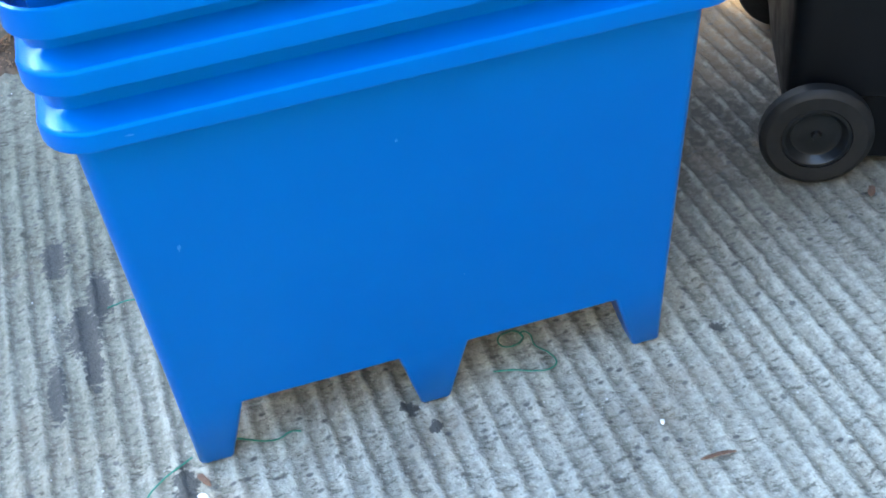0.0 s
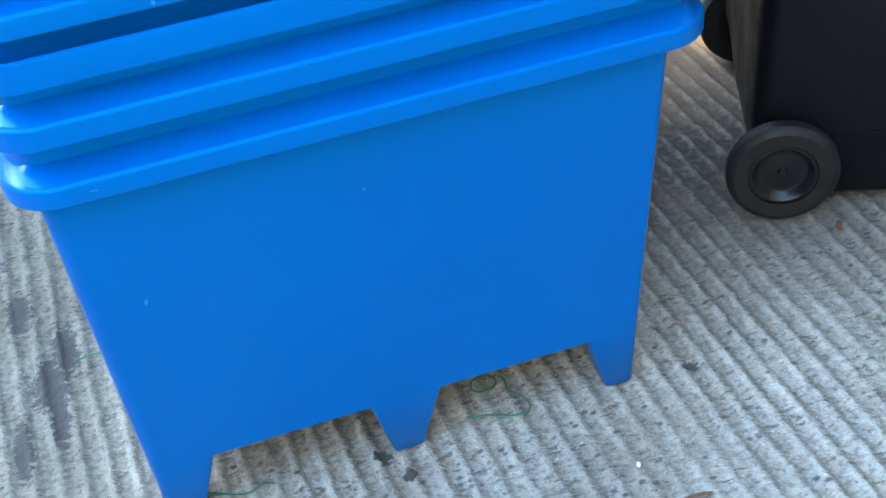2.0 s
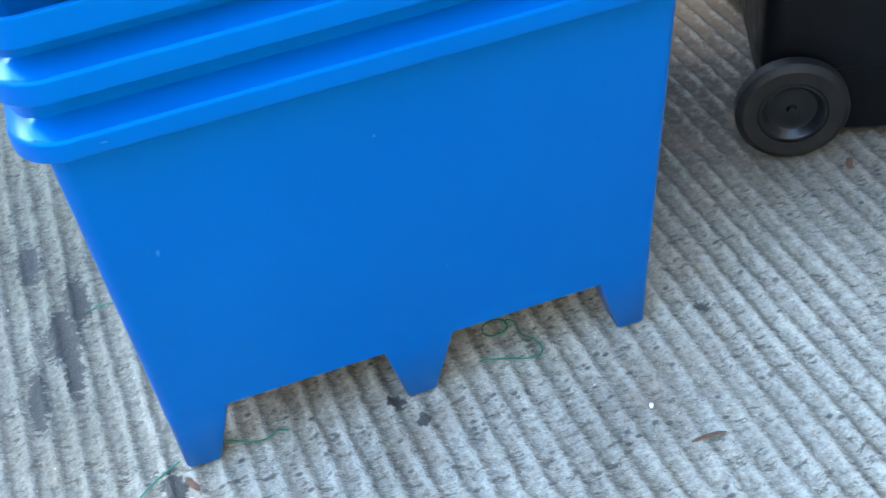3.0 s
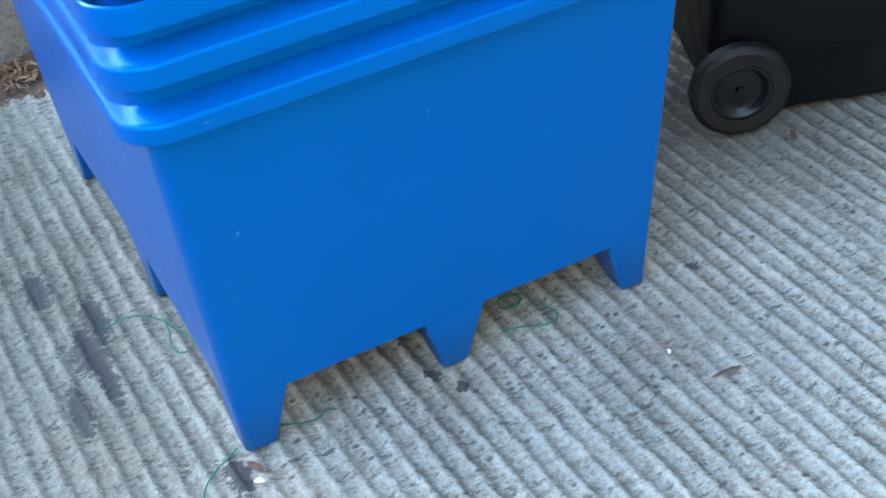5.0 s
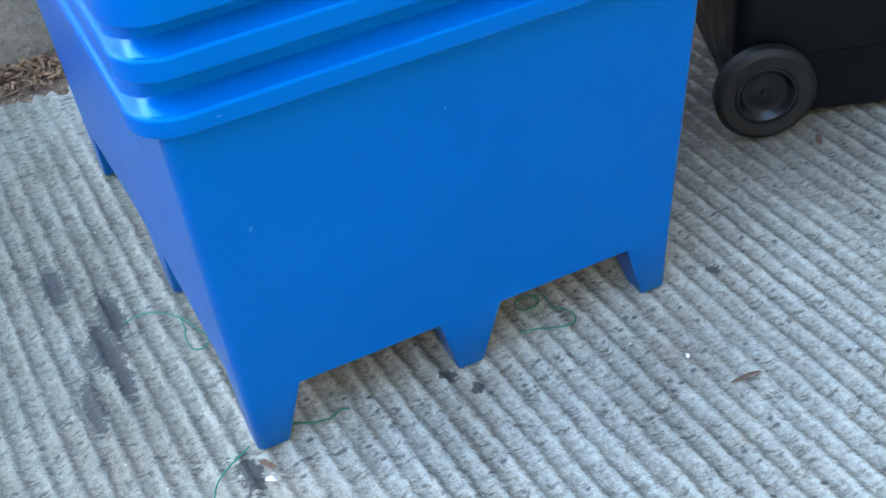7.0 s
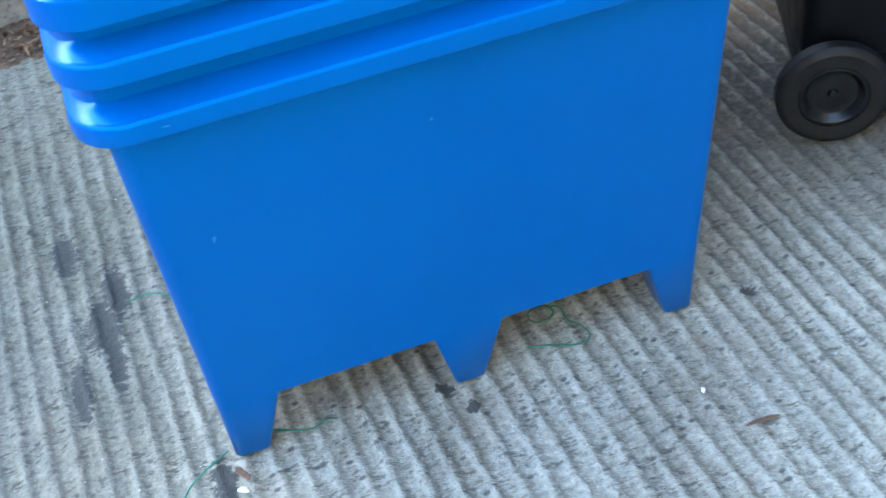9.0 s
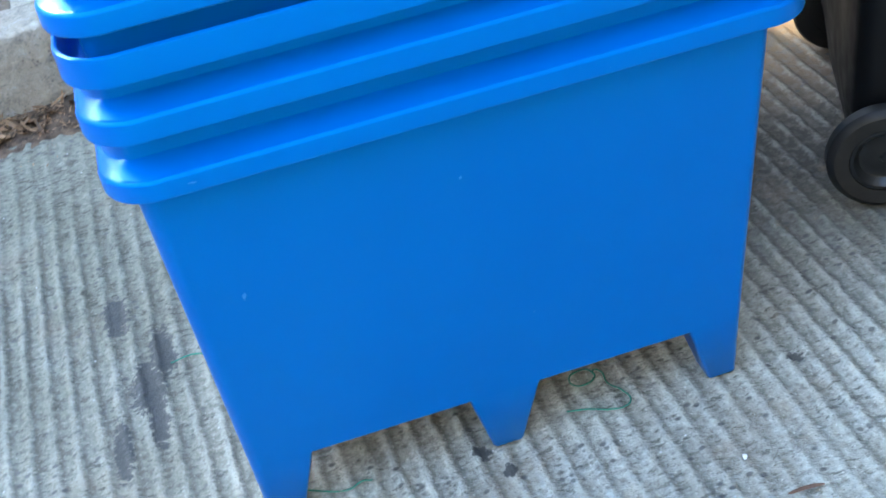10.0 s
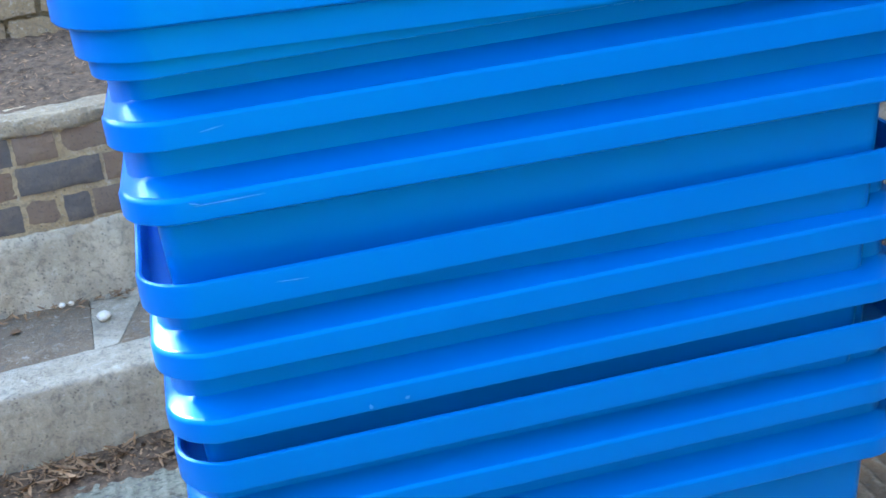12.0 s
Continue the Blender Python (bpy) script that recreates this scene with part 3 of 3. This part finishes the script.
def groove_ring(z, deep, base=None, n=8):
    """The groove between two bands: deep in the long sides, running out to the flanks over a slanting corner."""
    x0, x1, y0, y1 = RIM
    run, side, more = 0.100, 0.006 + 0.12 * deep, 0.0345 - deep
    pts = []
    for X, sx, Y, sy, flip in ((x1, -1, y1, -1, False), (x0, 1, y1, -1, True), (x0, 1, y0, 1, False), (x1, -1, y0, 1, True)):
        a, c, b = Vector((side, run)), Vector((0.021, 0.052)), Vector((0.0345 - more, deep + 0.0075))
        one = [a * (1 - t) ** 2 + c * (2 * t * (1 - t)) + b * t * t for t in (i / (n - 3) for i in range(n - 2))]
        one += [Vector((0.0385 - more, deep + 0.0035)), Vector((0.0455 - more, deep + 0.0006)), Vector((0.056, deep))]
        rise = [1.0 if base is None else min(1.0, 0.12 + 0.88 * i / (n - 3)) for i in range(len(one))]
        one = [(X + sx * p.x, Y + sy * p.y, z if base is None else base + (z - base) * u) for p, u in zip(one, rise)]
        pts += one[::-1] if flip else one
    return pts


def seamed(pts, step, n=8):
    """Adds a point beside each end of the four corners, set in by a hair, so that the corners stand proud of the sides."""
    out, m = [], n + 1
    mid = Vector((sum(p[0] for p in pts) / len(pts), sum(p[1] for p in pts) / len(pts), pts[0][2]))
    for c in range(4):
        one = [Vector(p) for p in pts[c * m : c * m + m]]
        for end, other in ((one[0], Vector(pts[c * m - 1])), (one[-1], Vector(pts[((c + 1) * m) % len(pts)]))):
            way = (other - end).normalized()
            side = Vector((-way.y, way.x, 0))
            side = side if side.dot(mid - end) > 0 else -side
            extra = end + way * 0.006 + side * step
            if end is one[0]:
                out.append(tuple(extra))
                out += [tuple(p) for p in one]
            else:
                out.append(tuple(extra))
    return out


def bin_shell():
    R = lambda inset, z, r=None: ring(*grown(RIM, -inset), max(0.015, (0.066 if r is None else r) - inset), z, 8)
    rings = [ring(*outline(FOOT_Z), (0.026, 0.026, 0.017, 0.011), FOOT_Z, 8), ring(*outline(0.3), (0.028, 0.028, 0.019, 0.012), 0.3, 8), ring(*outline(NECK_Z), (0.030, 0.030, 0.021, 0.013), NECK_Z, 8)]
    rings += [R(0.006, 0.606), R(0.001, 0.6085), R(0.0, 0.611), R(0.0, 0.6300), R(0.0012, 0.6330), R(0.0036, 0.6352), R(0.0070, 0.6360)]
    rings += [groove_ring(0.6464, 0.0285, 0.6362), groove_ring(0.6500, 0.0345, 0.6370), groove_ring(0.681, 0.034), groove_ring(0.6845, 0.031)]
    rings += [R(0.002, 0.6845), R(0.0005, 0.685), R(0.0, 0.6865), R(0.0, 0.7090), R(0.0012, 0.7120), R(0.0036, 0.7142), R(0.0070, 0.7150)]
    rings += [groove_ring(0.7254, 0.0285, 0.7152), groove_ring(0.7290, 0.0345, 0.7160), groove_ring(0.753, 0.034), groove_ring(0.756, 0.031)]
    rings += [R(0.002, 0.756), R(0.0005, 0.7565), R(0.0, 0.758), R(0.0, 0.788), R(0.0012, 0.7915), R(0.004, 0.793), R(0.007, 0.7915)]
    rings += [R(0.0085, 0.77), R(0.012, 0.762), R(0.050, 0.752), R(0.052, 0.60)]
    inner = [ring(*grown(outline(z), -0.009), 0.026, z, 8) for z in (0.58, 0.35, 0.122)]
    bm = bmesh.new()
    proud = range(3, len(rings) - 4)
    loft(bm, [seamed(r, 0.0008 if k in proud else 0.0) for k, r in enumerate(rings + inner)])
    # underside between the feet
    bm.faces.new([bm.verts.new(p) for p in ring(*grown(outline(FOOT_Z), -0.001), 0.026, FOOT_Z + 0.001, 8)][::-1])
    return bm


def bin_foot(x0, x1, y0, y1, X0, X1, Y0, Y1, corner):
    """A tapered foot: small outline on the ground, large outline under the body."""
    bm = bmesh.new()
    r = lambda big, small: tuple((big, big, big * 0.65, big * 0.42)[k] if k == corner else small for k in range(4))
    loft(bm, [ring(x0 + 0.003, x1 - 0.003, y0 + 0.003, y1 - 0.003, r(0.014, 0.004), 0.0, 8), ring(x0, x1, y0, y1, r(0.017, 0.006), 0.004, 8), ring(X0, X1, Y0, Y1, r(0.026, 0.006), FOOT_Z + 0.0005, 8)], bottom=True)
    return bm


def build_bin(floor_z):
    thing = empty("nesting_bin")
    evened(part("shell", bowed(bin_shell()), M_BLUE, thing, sharp=26))
    top = outline(FOOT_Z)
    xs = ((BASE[0], 0.052, top[0], 0.085), (0.338, 0.385, 0.313, 0.421), (0.677, BASE[1], 0.648, top[1]))
    ys = ((BASE[2], 0.05, top[2], 0.085), (0.442, 0.489, 0.412, 0.519), (0.886, BASE[3], 0.85, top[3]))
    corners = {(2, 2): 0, (0, 2): 1, (0, 0): 2, (2, 0): 3}
    for i, (x0, x1, X0, X1) in enumerate(xs):
        for j, (y0, y1, Y0, Y1) in enumerate(ys):
            part("foot", bowed(bin_foot(x0, x1, y0, y1, X0, X1, Y0, Y1, corners.get((i, j)))), M_BLUE, thing, sharp=50)
    bm = bmesh.new()
    o = grown(outline(floor_z), -0.0085)
    loft(bm, [ring(*o, 0.024, floor_z - 0.008, 8), ring(*o, 0.024, floor_z, 8)], True, True)
    part("floor", bowed(bm), M_BLUE, thing)
    return thing


def scuff(parent, x, z, w, h, turn):
    """A pale scratch standing a hair proud of the front face."""
    bm = bmesh.new()
    n = 9
    top = [bm.verts.new(((i / (n - 1) - 0.5) * w, 0, h * (0.5 + random.uniform(-0.2, 0.3)) * math.sin(math.pi * (i + 0.6) / (n + 0.2)))) for i in range(n)]
    low = [bm.verts.new(((i / (n - 1) - 0.5) * w, 0, -h * (0.5 + random.uniform(-0.2, 0.3)) * math.sin(math.pi * (i + 0.6) / (n + 0.2)))) for i in range(n)]
    for i in range(n - 1):
        bm.faces.new((low[i], low[i + 1], top[i + 1], top[i]))
    y = outline(z)[2] - 0.0006 if z < NECK_Z else RIM[2] - 0.0006
    ob = part("scuff", bm, M_SCUFF, parent, "pale scratch in the plastic")
    ob.matrix_basis = pose(x, y, z, 4 if z < NECK_Z else 0, turn, 0)


M_SCUFF = simple("scuffed_plastic", (0.005, 0.15, 0.48), (0.04, 0.20, 0.53), 0.5, 300, 0.1)
STACK = ((0.0, 0.206), (0.209, 0.253), (0.458, 0.20))
SCUFFS = (((0.060, 0.417, 0.005, 0.010, 10), (0.352, 0.50, 0.004, 0.005, 30), (0.045, 0.622, 0.010, 0.002, 5)), ((0.10, 0.778, 0.035, 0.0010, 3), (0.16, 0.615, 0.006, 0.004, 80), (0.20, 0.617, 0.004, 0.005, 70)), ((0.05, 0.70, 0.024, 0.0009, -8), (0.055, 0.626, 0.07, 0.0012, -1), (0.02, 0.628, 0.010, 0.0015, 20)))
for i, (z, floor_z) in enumerate(STACK):
    b = build_bin(floor_z)
    b.matrix_world = Matrix.Translation((0, -0.06, 0)) @ pose(0, 0, z + 0.001, 0, 0, -2.0 if i == 2 else 0) @ Matrix.Translation((0, 0.06, 0))
    for x, zz, w, h, turn in SCUFFS[i]:
        scuff(b, x, zz, w, h, turn)
    tagged(b, ("bright blue plastic nesting bin standing on the ribbed concrete", "bright blue plastic nesting bin nested in the bin below", "bright blue plastic nesting bin under the lid, top of the stack")[i], "plastic bin", "nested bins")


def build_lid():
    lid = empty("bin_lid")
    Q = lambda d, z, r=0.07: ring(*grown(RIM, d), r + d, z, 8)
    bm = bmesh.new()
    loft(bm, [Q(0.004, 0.026), Q(0.004, -0.004), Q(0.006, -0.006), Q(0.011, -0.005), Q(0.012, 0.020), Q(0.013, 0.0255), Q(0.008, 0.026)])
    evened(part("skirt", bowed(bm), M_BLUE, lid, sharp=50))
    bm = bmesh.new()
    loft(bm, [Q(0.003, 0.027), Q(0.024, 0.0275), Q(0.027, 0.031), Q(0.027, 0.095), Q(0.022, 0.104), Q(-0.05, 0.108), Q(-0.1, 0.112)], True, True)
    evened(part("cover", bowed(bm), M_BLUE, lid, sharp=50))
    return lid


lid = build_lid()
lid.matrix_world = Matrix.Translation((0, -0.06, 0)) @ pose(0, 0, 1.240, 0.0, 1.7, -2.0) @ Matrix.Translation((0, 0.06, 0))
tagged(lid, "bright blue plastic lid lying crooked on the top bin", "bin lid")


# ---------------------------------------------------------------- black wheelie bin
WHEELIE = pose(1.12, 0.257, 0, 0, 0, -22.0)     # x to its front, y along the axle
WHEEL_R = 0.096


def wheel(bm_m):
    bm = bmesh.new()
    r = WHEEL_R
    lathe(bm, [(0.060, 0.002), (r - 0.012, 0.0), (r - 0.004, 0.004), (r, 0.010), (r, 0.030), (r - 0.005, 0.038), (0.060, 0.040)], 48, bm_m, True)
    tyre = bm
    bm = bmesh.new()
    lathe(bm, [(0.002, 0.009), (0.0065, 0.0095), (0.008, 0.012), (0.0095, 0.0155), (0.026, 0.0165), (0.038, 0.0180), (0.0425, 0.0165), (0.051, 0.0045), (0.053, 0.003), (0.058, 0.003), (0.0605, 0.006), (0.0605, 0.038)], 48, bm_m)
    return tyre, bm


def build_wheelie():
    thing = empty("wheelie_bin", WHEELIE)
    bm = bmesh.new()
    rows = []
    for z, x0, x1, y0, y1, r in ((0.012, 0.0, 0.44, 0.068, 0.512, 0.03), (0.02, -0.03, 0.452, 0.060, 0.520, 0.035), (0.145, -0.046, 0.462, 0.056, 0.524, 0.035), (0.152, -0.05, 0.468, 0.048, 0.532, 0.035), (0.6, -0.044, 0.53, 0.018, 0.562, 0.04), (0.95, -0.052, 0.57, 0.0, 0.58, 0.045), (0.955, -0.07, 0.60, -0.015, 0.595, 0.05), (1.0, -0.07, 0.60, -0.015, 0.595, 0.05)):
        rows.append(ring(x0, x1, y0, y1, r, z, 6))
    rows.append(ring(-0.06, 0.59, -0.005, 0.585, 0.045, 1.0, 6))
    rows.append(ring(-0.02, 0.44, 0.08, 0.50, 0.03, 0.05, 6))
    loft(bm, rows, True, True)
    part("body", bm, M_BLACK, thing, sharp=40)
    bm = bmesh.new()
    loft(bm, [ring(-0.11, 0.615, -0.025, 0.605, 0.05, 1.002, 6), ring(-0.11, 0.615, -0.025, 0.605, 0.05, 1.03, 6), ring(-0.06, 0.55, 0.02, 0.56, 0.05, 1.06, 6)], True, True)
    part("lid", bm, M_BLACK, thing)
    part("handle", tube_mesh([(-0.10, 0.05, 0.97), (-0.17, 0.06, 0.97), (-0.17, 0.45, 0.97), (-0.10, 0.46, 0.97)], 0.014), M_BLACK, thing)
    for y, turn in ((0.0, 0), (0.58, 180)):
        m = pose(0, y, WHEEL_R + 0.001, 0, 0, turn)
        tyre, hub = wheel(m)
        w = part("wheel", tyre, M_RUBBER, thing, "worn black rubber tyre", 30)
        part("hub", hub, M_HUB, w, "glossy black hub disc", 30)
    bm = bmesh.new()
    lathe(bm, [(0.010, 0.03), (0.010, 0.55)], 16, pose(0, 0, WHEEL_R + 0.001))
    part("axle", bm, M_STEEL, thing, "steel axle")
    return thing


def tube_mesh(pts, r, n=10):
    bm = bmesh.new()
    rows = []
    for i, p in enumerate(pts):
        a, b = Vector(pts[max(i - 1, 0)]), Vector(pts[min(i + 1, len(pts) - 1)])
        q = (b - a).to_track_quat("Z", "Y")
        rows.append([bm.verts.new(Vector(p) + q @ Vector((r * math.cos(2 * math.pi * k / n), r * math.sin(2 * math.pi * k / n), 0))) for k in range(n)])
    for a, b in zip(rows, rows[1:]):
        for k in range(n):
            bm.faces.new((a[k], a[(k + 1) % n], b[(k + 1) % n], b[k]))
    bm.faces.new(rows[0][::-1])
    bm.faces.new(rows[-1])
    return bm


tagged(build_wheelie(), "scuffed black plastic wheelie bin on rubber wheels", "wheelie bin")


# ---------------------------------------------------------------- small things on the ground
def cord(pts, label):
    z = [0.0035 + 0.0025 * abs(math.sin(1.7 * i)) for i in range(len(pts))]
    ob = tube("cord", [(x, y, h) for (x, y), h in zip(pts, z)], 0.0013, M_CORD)
    tagged(ob, label, "cord", "pieces of green cord")


cord([(-0.104, 0.413), (-0.059, 0.414), (-0.015, 0.375), (0.002, 0.332), (0.010, 0.283), (-0.012, 0.274), (-0.021, 0.301), (-0.014, 0.343), (-0.013, 0.372)], "thin green plastic cord looped beside the blue bin")
cord([(-0.009, 0.02), (-0.034, 0.003), (-0.052, -0.006), (-0.083, -0.04), (-0.092, -0.073), (-0.097, -0.13)], "thin green plastic cord trailing from the bin's corner foot")
cord([(0.04, 0.042), (0.063, 0.029), (0.084, 0.019), (0.103, 0.009), (0.120, 0.008), (0.139, 0.015), (0.154, 0.011)], "short end of green cord under the bin")
cord([(0.526, 0.081), (0.519, 0.095), (0.501, 0.099), (0.487, 0.089), (0.488, 0.073), (0.508, 0.066), (0.525, 0.078), (0.527, 0.091), (0.536, 0.084), (0.537, 0.056), (0.551, 0.030), (0.556, 0.010), (0.543, -0.003), (0.518, 0.003), (0.490, 0.014), (0.459, 0.024)], "green plastic cord curled in a loop under the bin")


def scrap(name, x, y, z, length, width, turn, material, label, category, lift=0.004):
    """A thin, bent flake with uneven edges."""
    bm = bmesh.new()
    rows = []
    for i in range(7):
        t = i / 6 - 0.5
        w = width * (1 - (2 * t) ** 4 * 0.8) * random.uniform(0.8, 1.15)
        rows.append([bm.verts.new((t * length, q * w, lift * (1 - 4 * t * t) * (0.6 + 0.4 * abs(q)) + random.uniform(0, 0.0008) + top)) for q, top in ((-0.5, 0.0), (0.0, 0.001), (0.5, 0.0))])
    for a, b in zip(rows, rows[1:]):
        for k in range(2):
            bm.faces.new((a[k], a[k + 1], b[k + 1], b[k]))
    got = bmesh.ops.extrude_face_region(bm, geom=bm.faces[:])
    for v in got["geom"]:
        if isinstance(v, bmesh.types.BMVert):
            v.co.z += 0.0012
    ob = part(name, bm, material, None, label, 60)
    ob.matrix_world = pose(x, y, z, random.uniform(-4, 4), random.uniform(-4, 4), turn)
    return tagged(ob, label, category)


scrap("paper_scrap", -0.004, -0.063, 0.003, 0.018, 0.009, -30, M_PAPER, "small white paper scrap by the bin's foot", "paper scrap")
scrap("bark_chip", 0.002, -0.032, 0.003, 0.032, 0.011, -62, M_CHIP, "reddish bark chip by the bin's foot", "bark chip")
scrap("paper_scrap", 0.655, -0.165, 0.004, 0.010, 0.006, 70, M_PAPER, "tiny white scrap in a concrete groove", "paper scrap")
scrap("twig", 0.703, -0.250, 0.003, 0.052, 0.006, -6, M_CHIP, "thin brown twig lying across the ribs", "twig")
scrap("dead_leaf", 1.200, 0.200, 0.004, 0.030, 0.012, 55, M_CHIP, "curled brown leaf beside the wheelie bin", "leaf")
scrap("dead_leaf", -0.494, 1.781, 0.196, 0.028, 0.02, 10, M_LEAF, "pale brown leaf on the step", "leaf")


def pebble(x, y, z, r, label):
    bm = bmesh.new()
    bmesh.ops.create_icosphere(bm, subdivisions=3, radius=r)
    for v in bm.verts:
        v.co *= 1 + 0.22 * noise.noise(v.co / r * 0.9 + Vector((x * 9, y * 7, 0)))
        v.co.z *= 0.78
    ob = part("pebble", bm, M_PEBBLE, None, label, 60)
    ob.matrix_world = pose(x, y, z + r * 0.72)
    tagged(ob, label, "pebble", "white pebbles")


pebble(-0.276, 1.757, 0.193, 0.017, "smooth white pebble on the step slab")
pebble(-0.385, 1.890, 0.193, 0.009, "small white pebble against the low wall")
pebble(-0.362, 1.893, 0.193, 0.008, "small white pebble against the low wall")


# ---------------------------------------------------------------- the tree whose shade lies over the yard
def build_tree():
    tree = empty("tree", pose(-5.3, 9.9, 0))
    rng = np.random.default_rng(4)
    way = np.array(sun_way)
    root = np.array((-5.3, 9.9, 0.0))
    centre, half = np.array((-5.2, 9.8, 7.8)), np.array((2.9, 2.4, 2.3))
    lit = [((-0.05, -0.03, 0.895), 0.02), ((1.32, 0.91, 0.0), 0.035), ((1.27, 0.71, 0.0), -0.03), ((1.54, 1.20, 0.0), 0.10), ((1.15, 0.52, 0.25), 0.0), ((1.66, 1.46, 0.2), 0.08), ((-0.215, 1.46, 0.185), -0.025), ((-0.40, 1.44, 0.185), -0.02)]
    n = 26000
    d = rng.normal(size=(n, 3))
    d /= np.linalg.norm(d, axis=1)[:, None]
    mid = centre + d * half * (rng.uniform(0.15, 1.0, (n, 1)) ** 0.6)
    mid += 0.25 * np.sin(mid[:, [1, 2, 0]] * 3.1)
    keep = np.ones(n, bool)
    for p, r in lit:
        off = mid - np.array(p)
        away = np.linalg.norm(off - (off @ way)[:, None] * way, axis=1)
        keep &= away > r + 0.06
    mid = mid[keep]
    n = len(mid)
    a = rng.normal(size=(n, 3))
    a /= np.linalg.norm(a, axis=1)[:, None]
    b = np.cross(a, rng.normal(size=(n, 3)))
    b /= np.linalg.norm(b, axis=1)[:, None]
    size = rng.uniform(0.08, 0.13, (n, 1))
    c = np.cross(a, b) * size * 0.15
    quad = np.stack([mid - a * size, mid + b * size * 0.55 + c, mid + a * size, mid - b * size * 0.55 + c], 1).reshape(-1, 3) - root
    me = bpy.data.meshes.new("crown")
    me.from_pydata(quad.tolist(), [], np.arange(4 * n).reshape(-1, 4).tolist())
    me.materials.append(simple("green_leaf", (0.03, 0.06, 0.015), (0.08, 0.13, 0.03), 0.5, 20, 0.1, "island"))
    crown = new("crown", me)
    crown.parent = tree
    bark = simple("bark", (0.06, 0.045, 0.035), (0.16, 0.125, 0.10), 0.9, 24, 0.8)
    part("trunk", taper([(0, 0, 0), (0.05, -0.02, 2.0), (0.0, -0.1, 4.4), (0.1, -0.15, 6.6), (0.15, -0.1, 9.2)], 0.24, 0.03), bark, tree)
    for k in range(6):
        ang, z = k * 1.1, 5.4 + 0.35 * k
        tip = (1.5 * math.cos(ang), -0.2 + 1.3 * math.sin(ang), z + 1.0)
        part("limb", taper([(0.02, -0.1, z), (tip[0] * 0.4, tip[1] * 0.5, z + 0.5), tip], 0.07, 0.015), bark, tree)
    return tagged(tree, "leafy green tree shading the yard", "tree")


def taper(pts, r0, r1, n=10):
    bm = bmesh.new()
    rows = []
    for i, p in enumerate(pts):
        a, b = Vector(pts[max(i - 1, 0)]), Vector(pts[min(i + 1, len(pts) - 1)])
        q = (b - a).to_track_quat("Z", "Y")
        r = r0 + (r1 - r0) * i / (len(pts) - 1)
        rows.append([bm.verts.new(Vector(p) + q @ Vector((r * math.cos(2 * math.pi * k / n), r * math.sin(2 * math.pi * k / n), 0))) for k in range(n)])
    for a, b in zip(rows, rows[1:]):
        for k in range(n):
            bm.faces.new((a[k], a[(k + 1) % n], b[(k + 1) % n], b[k]))
    bm.faces.new(rows[-1])
    return bm


tree = build_tree()
for x, y, turn in ((0.4, 10.6, 40), (5.2, 8.6, 110)):
    copy_thing(tree, pose(x, y, 0, 0, 0, turn))
